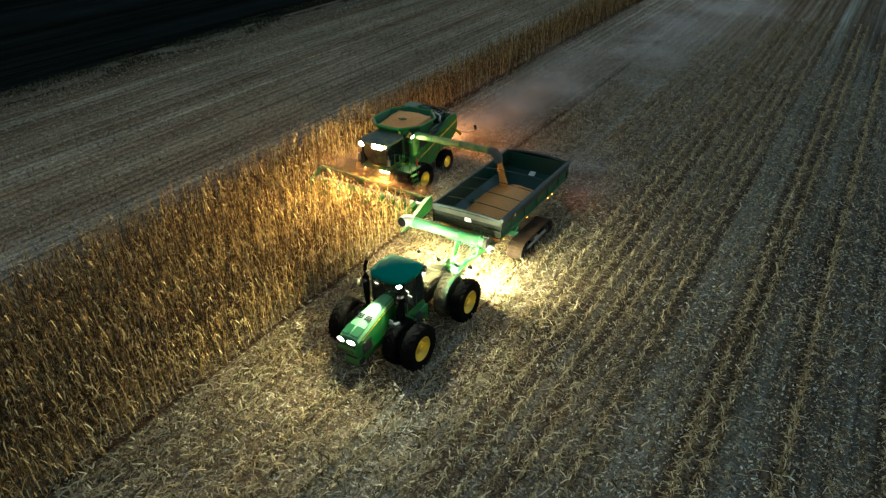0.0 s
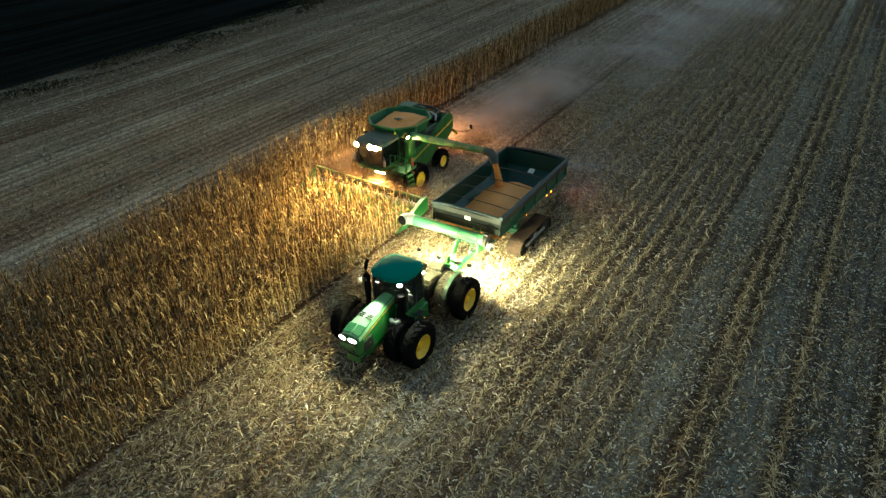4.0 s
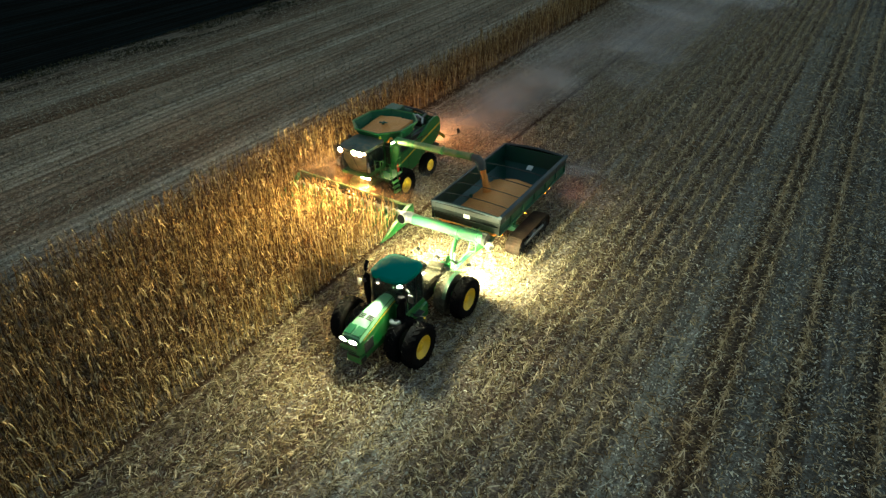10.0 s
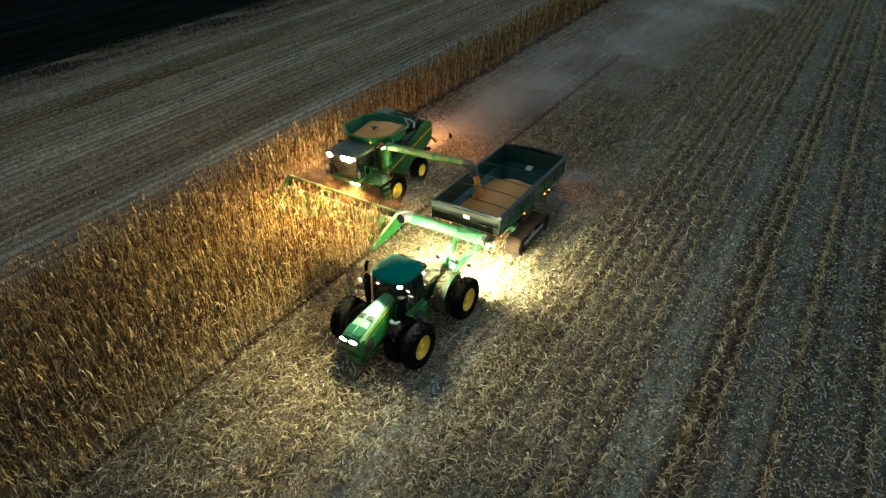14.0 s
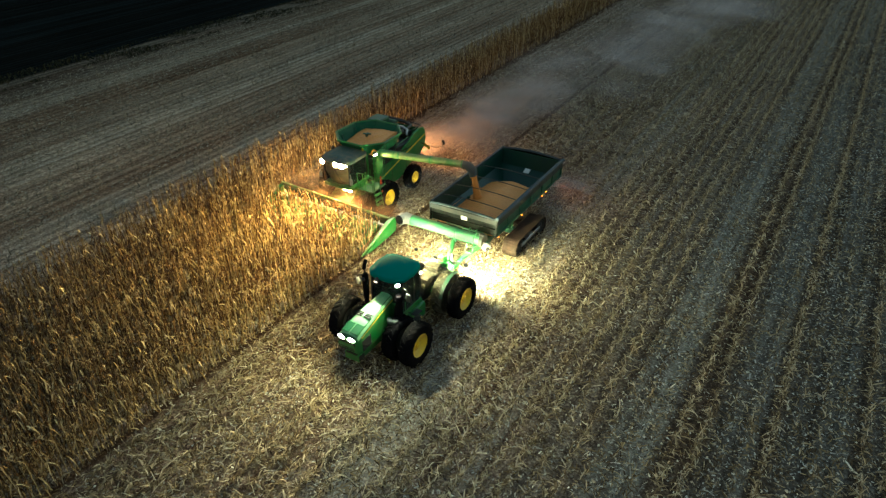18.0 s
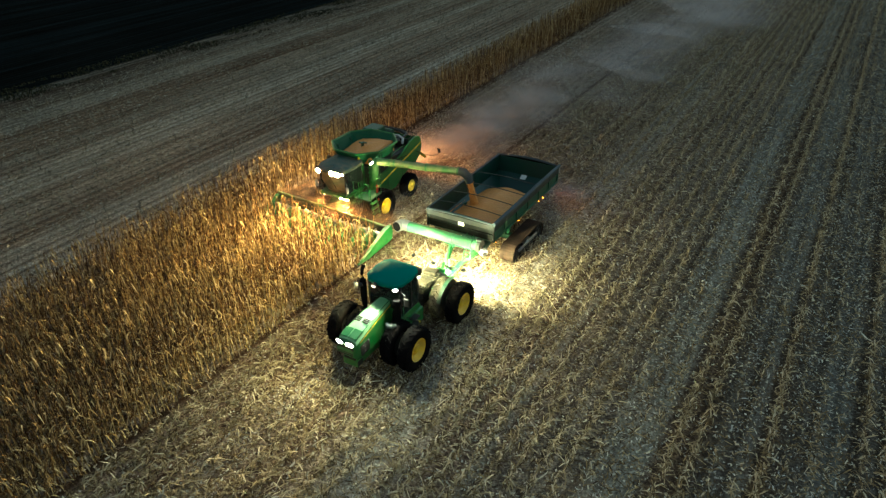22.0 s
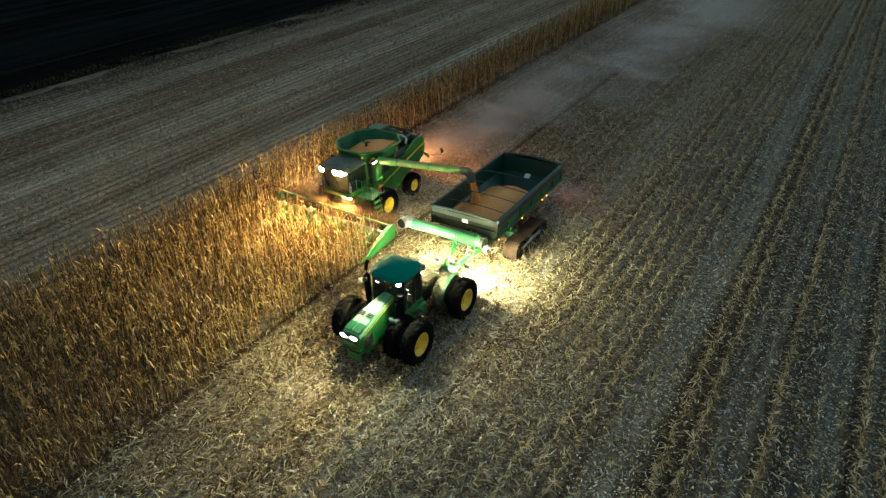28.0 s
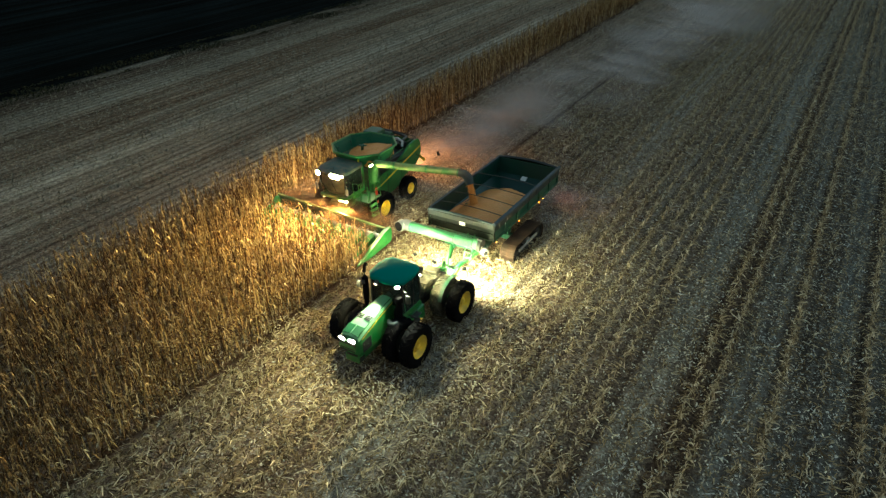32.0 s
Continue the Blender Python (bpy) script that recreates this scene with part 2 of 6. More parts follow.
WORK = glow("work_light_glow", (1.0, 0.89, 0.62), 12500.0)
HEAD = glow("headlight_glow", (1.0, 0.88, 0.62), 170.0)
CAB_LAMP = glow("combine_light_glow", (1.0, 0.65, 0.28), 2100.0)
AMBER = glow("amber_marker_glow", (1.0, 0.22, 0.02), 4.0)
TAIL = glow("red_tail_glow", (1.0, 0.22, 0.08), 80.0)

# ================= mesh helpers =================
def part(name, bm, mat, parent=None, label=""):
    me = bpy.data.meshes.new(name)
    bm.to_mesh(me)
    bm.free()
    me.materials.append(mat)
    ob = new(name, me)
    if parent:
        ob.parent = parent
    if label:
        ob["label"] = label
    return ob


def mesh_from(name, verts, faces, mat, smooth=False):
    me = bpy.data.meshes.new(name)
    me.from_pydata(verts, [], faces)
    me.materials.append(mat)
    if smooth:
        me.polygons.foreach_set("use_smooth", [True] * len(me.polygons))
    return me


def quads_mesh(name, v, mat):
    """A mesh of loose quads from an array (n, 4, 3)."""
    n = len(v)
    me = bpy.data.meshes.new(name)
    me.vertices.add(n * 4)
    me.vertices.foreach_set("co", v.reshape(-1).astype(np.float32))
    me.loops.add(n * 4)
    me.loops.foreach_set("vertex_index", np.arange(n * 4, dtype=np.int32))
    me.polygons.add(n)
    me.polygons.foreach_set("loop_start", np.arange(0, n * 4, 4, dtype=np.int32))
    me.update(calc_edges=True)
    me.materials.append(mat)
    return me


def grid_mesh(name, v, nu, nw, mat):
    """Loose strips: an array (n, nu, nw, 3) of small grids, each one island."""
    n = len(v)
    me = bpy.data.meshes.new(name)
    me.vertices.add(n * nu * nw)
    me.vertices.foreach_set("co", v.reshape(-1).astype(np.float32))
    base = (np.arange(n) * nu * nw)[:, None, None, None]
    i, j = np.meshgrid(np.arange(nu - 1), np.arange(nw - 1), indexing="ij")
    q = np.stack([i * nw + j, (i + 1) * nw + j, (i + 1) * nw + j + 1, i * nw + j + 1], -1)[None]
    idx = (base + q).reshape(-1)
    nf = len(idx) // 4
    me.loops.add(nf * 4)
    me.loops.foreach_set("vertex_index", idx.astype(np.int32))
    me.polygons.add(nf)
    me.polygons.foreach_set("loop_start", np.arange(0, nf * 4, 4, dtype=np.int32))
    me.update(calc_edges=True)
    me.materials.append(mat)
    return me


rng = np.random.default_rng(7)
ROW = 0.762
EDGE = 5.55          # first standing row
CUT = 12             # rows that the header takes
ROWS_LEFT = 5        # rows that stay standing behind it
FAR_EDGE = 52.8      # where the dark field begins

# ================= ground =================
def far_edge(y):
    """The field's far edge, which bends a little along its length."""
    return float(np.interp(y, (-60, -35, -15, 5, 22, 46), (52.5, 50.2, 49.0, 49.3, 50.9, 51.4)))


def ground_sheet():
    xs = np.concatenate([[-2500, -300, -80], np.arange(-40, FAR_EDGE - 5, 4.0), [FAR_EDGE, 80, 300, 2500]])
    ys = np.concatenate([[-2500, -400], np.arange(-160, 140, 6.0), [400, 2500]])
    vs, fs = [], []
    for x in xs:
        for y in ys:
            if x == FAR_EDGE:
                x = far_edge(y)
            near = abs(x) < 60 and abs(y) < 170
            vs.append((x, y, 0.03 * (noise.noise((x * 0.2, y * 0.07, 0)) - 0.5) if near else -0.015))
    n = len(ys)
    for i in range(len(xs) - 1):
        for j in range(n - 1):
            fs.append((i * n + j, (i + 1) * n + j, (i + 1) * n + j + 1, i * n + j + 1))
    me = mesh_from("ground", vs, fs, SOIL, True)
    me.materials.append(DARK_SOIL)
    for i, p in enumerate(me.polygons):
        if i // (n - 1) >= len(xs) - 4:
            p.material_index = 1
    return tagged(new("ground", me), "harvested corn field soil covered in chopped pale residue", "field", kind="structure")


ground_sheet()


# ================= corn =================
def leaf_strips(root, heading, length, width, rise, droop, nu=4, tip=0.06):
    """Leaves (n) that rise from root, bend over and hang: arrays in, (n, nu, 2, 3) out."""
    n = len(root)
    s = np.linspace(0, 1, nu)[None, :]
    out = s * length[:, None]
    up = rise[:, None] * s - droop[:, None] * s ** 2
    d = np.stack([np.cos(heading), np.sin(heading)], -1)
    side = np.stack([-d[:, 1], d[:, 0]], -1)
    w = width[:, None] * np.array([0.55, 1.0, 0.8, tip])[None, :]
    twist = rng.uniform(-0.9, 0.9, n)[:, None] * s
    mid = np.empty((n, nu, 3))
    mid[..., :2] = root[:, None, :2] + d[:, None, :] * out[..., None]
    mid[..., 2] = root[:, None, 2] + up
    off = np.empty((n, nu, 3))
    off[..., :2] = side[:, None, :] * (w * np.cos(twist))[..., None]
    off[..., 2] = w * np.sin(twist)
    return np.stack([mid - off * 0.5, mid + off * 0.5], 2)


def corn_mesh(name, xs, y0, y1, gap=0.165, height=2.2):
    """Dry standing maize: bent stalks, hanging leaves, husked ears and tassels."""
    px, py = [], []
    for x in xs:
        y = np.arange(y0, y1 - 1e-6, gap)
        px.append(np.full(len(y), x))
        py.append(y)
    px, py = np.concatenate(px), np.concatenate(py)
    n = len(px)
    px, py = px + rng.normal(0, 0.035, n), py + rng.uniform(-0.05, 0.05, n)
    hgt = height * rng.uniform(0.74, 1.10, n)
    lean = rng.normal(0, 0.075, (n, 2))
    broken = rng.random(n) < 0.12
    lean[broken] *= 3.2
    hgt[broken] *= 0.8

    def at(f):
        p = np.empty((n, 3))
        p[:, 0] = px + lean[:, 0] * hgt * f ** 1.5
        p[:, 1] = py + lean[:, 1] * hgt * f ** 1.5
        p[:, 2] = hgt * f
        return p

    grids = []
    # stalk: two crossed tapering blades
    fr = np.array([0.0, 0.45, 0.8, 1.0])
    line = np.stack([at(f) for f in fr], 1)
    rad = np.array([0.020, 0.018, 0.014, 0.007])
    for ang in (0.4, 1.97):
        o = np.zeros((n, 4, 3))
        o[..., 0] = np.cos(ang) * rad
        o[..., 1] = np.sin(ang) * rad
        grids.append(np.stack([line - o, line + o], 2))
    # leaves
    for k, f in enumerate(np.linspace(0.12, 0.95, 11)):
        keep = rng.random(n) < 0.86
        r = at(f + rng.uniform(-0.03, 0.03))[keep]
        m = len(r)
        head = rng.normal(0, 0.7, m) + (0 if k % 2 else np.pi) + rng.normal(0, 0.5, m)
        ln = rng.uniform(0.08, 0.42, m) * (1.15 - 0.55 * abs(f - 0.45))
        grids.append(leaf_strips(r, head, ln, rng.uniform(0.024, 0.060, m), rng.uniform(-0.05, 0.28, m), rng.uniform(0.10, 0.70, m)))
    # ears in pale husks
    keep = rng.random(n) < 0.75
    r = at(0.45)[keep]
    m = len(r)
    grids.append(leaf_strips(r, rng.uniform(0, 6.28, m), np.full(m, 0.2), np.full(m, 0.085), rng.uniform(-0.12, 0.10, m), np.full(m, 0.12)))
    # broken tops and loose stalks that lie across the others
    keep = rng.random(n) < 0.12
    r = at(0.82)[keep]
    m = len(r)
    grids.append(leaf_strips(r, rng.uniform(0, 6.28, m), rng.uniform(0.3, 0.7, m), np.full(m, 0.034), rng.uniform(-0.35, 0.25, m), rng.uniform(0, 0.15, m)))
    # leaves trodden down at the foot
    r = at(0.05)
    grids.append(leaf_strips(r, rng.uniform(0, 6.28, n), rng.uniform(0.1, 0.4, n), rng.uniform(0.04, 0.07, n), rng.uniform(0.1, 0.3, n), rng.uniform(0.2, 0.4, n)))
    # tassel
    for k in range(2):
        r = at(0.97)
        grids.append(leaf_strips(r, rng.uniform(0, 6.28, n), rng.uniform(0.05, 0.14, n), np.full(n, 0.022), rng.uniform(0.08, 0.2, n), rng.uniform(0, 0.06, n)))
    return grid_mesh(name, np.concatenate(grids), 4, 2, CORN)


def row_x(k):
    return EDGE + ROW * k


corn_label = "dense dry golden-brown corn plants standing in rows"
# standing rows beside the cut, in long stretches
LEFT_X = [row_x(CUT + k) for k in range(ROWS_LEFT)]
left_meshes = [corn_mesh("standing_corn", LEFT_X, 0, 12.0) for _ in range(3)]
for i, y in enumerate(np.arange(-132, 120, 12.0)):
    ob = new("standing_corn", left_meshes[i % 3])
    ob.location.y = y
    tagged(ob, corn_label, "corn", "corn crop", "stuff")
# rows ahead of the header, in short swaths that the header pulls down
SWATH = 0.54
CUT_X = [row_x(k) for k in range(CUT)]
cut_meshes = [corn_mesh("corn_swath", CUT_X, 0, SWATH - 0.01) for _ in range(9)]
HEAD_Y = -6.75      # where the rolls take the stalks, before the combine's origin
swaths = []
for i, y in enumerate(np.arange(HEAD_Y - 0.2, 72, SWATH)):
    ob = new("corn_swath", cut_meshes[(i * 4 + i // 9) % 9])
    ob.location.y = y
    swaths.append(tagged(ob, corn_label, "corn", "corn crop", "stuff"))
ahead = [corn_mesh("standing_corn", CUT_X, 0, 10.8) for _ in range(2)]
y = swaths[-1].location.y + SWATH
for i in range(4):
    ob = new("standing_corn", ahead[i % 2])
    ob.location.y = y + i * 10.8
    tagged(ob, corn_label, "corn", "corn crop", "stuff")


# ================= stubble and residue =================
def stubble_mesh(name, xs, y0, y1, gap=0.2, dense=1.0, thin=(), mat=STUB):
    """Cut stubs with ragged leaf tufts, in rows; the rows in thin were driven flat."""
    px, py = [], []
    for x in xs:
        y = np.arange(y0, y1, gap)
        wear = 0.5 + 0.5 * np.sin(y * 2 * np.pi / (y1 - y0) * rng.integers(1, 4) + rng.uniform(0, 6.28))
        d = dense * (0.12 if any(abs(x - q) < 0.3 for q in thin) else rng.uniform(0.5, 0.95) + 0.4 * wear)
        y = y[rng.random(len(y)) < d]
        px.append(np.full(len(y), x))
        py.append(y)
    px, py = np.concatenate(px), np.concatenate(py)
    n = len(px)
    px, py = px + rng.normal(0, 0.055, n), py + rng.uniform(-0.12, 0.12, n)
    root = np.stack([px, py, np.zeros(n)], -1)
    grids = []
    h = rng.uniform(0.16, 0.46, n)
    for a in (0.0, 1.57):
        grids.append(leaf_strips(root, rng.uniform(0, 6.28, n), h * 0.4, np.full(n, 0.034), h, np.zeros(n), tip=0.7))
    for k in range(8):
        keep = rng.random(n) < 0.8
        r = root[keep] + [0, 0, 0.04]
        m = len(r)
        r[:, 2] += rng.uniform(0, 0.22, m)
        grids.append(leaf_strips(r, rng.normal(1.57, 0.9, m) + np.pi * rng.integers(0, 2, m), rng.uniform(0.10, 0.46, m), rng.uniform(0.026, 0.066, m), rng.uniform(0.05, 0.28, m), rng.uniform(0.05, 0.30, m), tip=0.45))
    return grid_mesh(name, np.concatenate(grids), 4, 2, mat)


def off_bare(c):
    """Leaves out what would lie on the bare darkened soil beside the standing rows."""
    x = c[:, 0] + rng.normal(0, 0.10, len(c))
    keep = np.ones(len(c), bool)
    for a, b in BARE_SHADED:
        keep &= ~((x > a) & (x < b))
    return c[keep | (rng.random(len(c)) < np.where(c[:, 0] < 9, 0.25, 0.06))]


def clumped(c, least=0.18, cell=0.42):
    """Keeps what falls into loose drifts, thicker along the old rows."""
    table = rng.random((97, 89))
    i, j = np.floor(c[:, 0] / cell).astype(int) % 97, np.floor(c[:, 1] / (cell * 1.5)).astype(int) % 89
    near = 0.5 + 0.5 * np.cos(2 * np.pi * (c[:, 0] - EDGE) / ROW)
    return c[rng.random(len(c)) < least + (1 - least) * (0.4 * (table[i, j] > 0.5) + 0.6 * near ** 1.5)]


def litter_mesh(name, x0, x1, y0, y1, per_m2, mat=LITTER, strips=(), size=1.0, spread=0.8):
    n = int((x1 - x0) * (y1 - y0) * per_m2)
    c = off_bare(np.stack([rng.uniform(x0, x1, n), rng.uniform(y0, y1, n), rng.uniform(0.02, 0.07, n)], -1))
    if mat is LITTER or mat is CHOP:
        c = clumped(c)
    n = len(c)
    if strips:
        xs = c[:, 0] + rng.normal(0, 0.15, n)
        thick = np.full(n, 0.12)
        for a, b, k in strips:
            thick[(xs > a) & (xs < b)] = k
        c = c[rng.random(n) < thick]
        n = len(c)
    a = rng.normal(1.57, spread, n)
    ln = size * rng.uniform(0.02, 0.085, n) * np.where(rng.random(n) < 0.07, 2.6, 1.0)
    w = size * rng.uniform(0.012, 0.040, n)
    t = rng.normal(0, 0.25, n)
    a = np.where(rng.random(n) < (0.5 if spread > 0.5 else 0.9), a, rng.uniform(0, 6.28, n))
    d = np.stack([np.cos(a) * np.cos(t), np.sin(a) * np.cos(t), np.sin(t)], -1) * ln[:, None]
    rl = rng.normal(0, 0.5, n)
    s = np.stack([-np.sin(a) * np.cos(rl), np.cos(a) * np.cos(rl), np.sin(rl)], -1) * w[:, None]
    return quads_mesh(name, np.stack([c - d - s * rng.uniform(0.1, 1.0, (n, 1)), c + d - s * rng.uniform(0.1, 1.1, (n, 1)), c + d * rng.uniform(0.3, 1, (n, 1)) + s, c - d * rng.uniform(0.3, 1, (n, 1)) + s * rng.uniform(0.4, 1.3, (n, 1))], 1), mat)


def lay(name, meshes, step, y0, y1, label, cat, aside=None):
    for i, y in enumerate(np.arange(y0, y1, step)):
        ob = new(name, meshes[(i * 2 + i // 3) % len(meshes)])
        ob.location = (aside(y + step / 2) if aside else 0, y, 0)
        tagged(ob, label, cat, name, "stuff")


THIN = (-10.4, -11.2, -11.9, -14.2, -14.9, -16.5, -17.2, -17.9, -3.6, -1.3, 1.0)   # wheel tracks
near_x = [EDGE - ROW * k for k in range(1, 34)]
lay("corn_stubble", [stubble_mesh("corn_stubble", near_x, 0, 12.0, 0.18, 0.82, THIN) for _ in range(3)], 12.0, -72, 90, "short cut corn stalk stubs with ragged dry leaves", "stubble")
lay("corn_stubble", [stubble_mesh("corn_stubble", CUT_X, 0, 12.0, 0.24, 0.7, (), FRESH_STUB) for _ in range(2)], 12.0, -72, 96, "fresh cut corn stalk stubs in the harvested swath", "stubble")
lay("husk_litter", [litter_mesh("husk_litter", -21, EDGE + CUT * ROW, 0, 12.0, 58, LITTER, (), 1.2) for _ in range(3)], 12.0, -48, 90, "chopped husks and pale leaf scraps on the soil", "residue")
def leaf_litter(name, x0, x1, y0, y1, per_m2):
    """Loose dry leaves lying about, long and curled."""
    n = int((x1 - x0) * (y1 - y0) * per_m2)
    c = off_bare(np.stack([rng.uniform(x0, x1, n), rng.uniform(y0, y1, n), rng.uniform(0.03, 0.10, n)], -1))
    c = clumped(c, 0.1, 0.55)
    n = len(c)
    lift = rng.uniform(-0.02, 0.14, n)
    return grid_mesh(name, leaf_strips(c, rng.uniform(0, 6.28, n), rng.uniform(0.10, 0.42, n), rng.uniform(0.022, 0.058, n), lift, lift + rng.uniform(0, 0.05, n), tip=0.5), 4, 2, LEAF)


lay("leaf_litter", [leaf_litter("leaf_litter", -21, EDGE + CUT * ROW, 0, 12.0, 40) for _ in range(3)], 12.0, -48, 90, "loose curled dry corn leaves strewn on the ground", "residue")


def straw_mesh(name, x0, x1, y0, y1, per_m2):
    """Long thin stalks and husk ribbons thrown across one another."""
    n = int((x1 - x0) * (y1 - y0) * per_m2)
    c = off_bare(np.stack([x0 + (x1 - x0) * rng.random(n) ** 0.8, rng.uniform(y0, y1, n), rng.uniform(0.04, 0.16, n)], -1))
    n = len(c)
    lift = rng.uniform(-0.04, 0.22, n)
    return grid_mesh(name, leaf_strips(c, rng.normal(1.57, 1.1, n), rng.uniform(0.25, 0.75, n), rng.uniform(0.018, 0.040, n), lift, lift + rng.uniform(-0.02, 0.06, n), tip=0.7), 4, 2, STUB)


lay("loose_straw", [straw_mesh("loose_straw", -6.5, 4.9, 0, 12.0, 13) for _ in range(3)], 12.0, -24, 90, "long dry stalks and husk ribbons tangled on the ground", "residue")
lay("leaf_litter", [leaf_litter("leaf_litter", -2.0, 4.95, 0, 12.0, 38) for _ in range(2)], 12.0, -12, 90, "thick mat of loose curled dry leaves near the standing corn", "residue")
lay("pale_chaff", [litter_mesh("pale_chaff", -21, 4, 0, 12.0, 80, CHAFF, CHAFF_STRIPS, 1.0) for _ in range(3)], 12.0, -60, 90, "pale grey-blue chaff strewn in long strips", "residue")
lay("pale_chaff", [litter_mesh("pale_chaff", -9.0, 13.9, 0, 12.0, 50, CHOP, (), 0.95) for _ in range(2)], 12.0, -60, 84, "pale chopped husks spread behind the combine", "residue")
far_x = [row_x(CUT + ROWS_LEFT + k) for k in range(41)]
lay("far_stubble", [stubble_mesh("far_stubble", far_x, 0, 24.0, 0.42, 0.45, (), OLD_STUB) for _ in range(2)], 24.0, -96, 96, "old grey corn stubble in rows beyond the standing strip", "stubble")


FAR_STRIPS = [(18.6 + 2.35 * k + (k % 3) * 0.4, 19.7 + 2.35 * k + (k % 4) * 0.35, (0.9, 0.5, 0.75, 0.4)[k % 4]) for k in range(14)]
lay("far_litter", [litter_mesh("far_litter", far_x[0] - 0.4, far_x[-1] + 0.3, 0, 24.0, 30, PALE_OLD, FAR_STRIPS, 1.25, 0.4) for _ in range(2)], 24.0, -96, 96, "grey chopped residue over the older harvested ground", "residue")


def rough_grass(name, x0, x1, y0, y1, n, h):
    c = np.stack([rng.uniform(x0, x1, n), rng.uniform(y0, y1, n), np.zeros(n)], -1)
    clump = np.array([noise.noise((float(a) * 0.5, float(b) * 0.25, 3.0)) for a, b, _ in c])
    c, hh = c[clump > -0.1], h * (0.5 + 1.2 * np.clip(clump[clump > -0.1] + 0.2, 0, 1))
    m = len(c)
    hh = hh * rng.uniform(0.5, 1.2, m)
    return grid_mesh(name, leaf_strips(c, rng.uniform(0, 6.28, m), hh * 0.5, rng.uniform(0.05, 0.14, m), hh, hh * 0.2), 4, 2, GRASS)


lay("rough_grass", [rough_grass("rough_grass", FAR_EDGE - 1.2, FAR_EDGE + 3.5, 0, 20.0, 2500, 0.26) for _ in range(2)], 20.0, -160, 120, "dark rough weeds along the field's far edge", "weeds", lambda y: far_edge(y) - FAR_EDGE)


# ================= shapes for the machines =================
def bx(bm, c, s, rx=0, ry=0, rz=0, bevel=0.0):
    """A box, with bevelled edges where asked."""
    r = bmesh.ops.create_cube(bm, size=1, matrix=pose(*c, rx, ry, rz) @ Matrix.Diagonal((*s, 1)))
    if bevel:
        es = list({e for v in r["verts"] for e in v.link_edges})
        bmesh.ops.bevel(bm, geom=es, offset=bevel, segments=2, profile=0.5, affect="EDGES")
    return bm


def cyl(bm, p0, p1, r0, r1=None, seg=14, caps=True):
    p0, p1 = Vector(p0), Vector(p1)
    d = p1 - p0
    q = d.to_track_quat("Z", "Y").to_matrix().to_4x4()
    bmesh.ops.create_cone(bm, cap_ends=caps, segments=seg, radius1=r0, radius2=r0 if r1 is None else r1, depth=d.length, matrix=Matrix.Translation((p0 + p1) / 2) @ q)
    return bm


def loft(bm, rings, closed=True, ends=True):
    """Skin over rings of equal length."""
    vv = [[bm.verts.new(p) for p in ring] for ring in rings]
    n = len(rings[0])
    for a, b in zip(vv, vv[1:]):
        for i in range(n if closed else n - 1):
            j = (i + 1) % n
            bm.faces.new((a[i], a[j], b[j], b[i]))
    if ends and closed:
        bm.faces.new(vv[0][::-1])
        bm.faces.new(vv[-1])
    bmesh.ops.recalc_face_normals(bm, faces=bm.faces)
    return bm


def prism(bm, outline, x0, x1):
    """A side outline of (y, z) drawn out from x0 to x1."""
    return loft(bm, [[(x0, y, z) for y, z in outline], [(x1, y, z) for y, z in outline]])


def pipe(bm, pts, r, seg=8):
    """A bent tube through the points."""
    pts = [Vector(p) for p in pts]
    rings = []
    for i, p in enumerate(pts):
        d = (pts[min(i + 1, len(pts) - 1)] - pts[max(i - 1, 0)]).normalized()
        q = d.to_track_quat("Z", "Y")
        rr = r[i] if isinstance(r, (list, tuple)) else r
        rings.append([p + q @ Vector((math.cos(a) * rr, math.sin(a) * rr, 0)) for a in [2 * math.pi * k / seg for k in range(seg)]])
    return loft(bm, rings)


def lathe(bm, prof, seg=32, closed=True):
    """(x, r) turned round the x axis."""
    rings = []
    for k in range(seg):
        a = 2 * math.pi * k / seg
        rings.append([bm.verts.new((x, r * math.cos(a), r * math.sin(a))) for x, r in prof])
    n = len(prof)
    for k in range(seg):
        a, b = rings[k], rings[(k + 1) % seg]
        for i in range(n if closed else n - 1):
            j = (i + 1) % n
            bm.faces.new((a[i], b[i], b[j], a[j]))
    bmesh.ops.recalc_face_normals(bm, faces=bm.faces)
    return bm


def smooth(ob, angle=40):
    me = ob.data
    me.polygons.foreach_set("use_smooth", [True] * len(me.polygons))
    try:
        me.set_sharp_from_angle(angle=radians(angle))
    except AttributeError:
        pass
    return ob


def quick(name, fn, mat, parent, label="", sm=False):
    bm = bmesh.new()
    fn(bm)
    ob = part(name, bm, mat, parent, label)
    return smooth(ob) if sm else ob


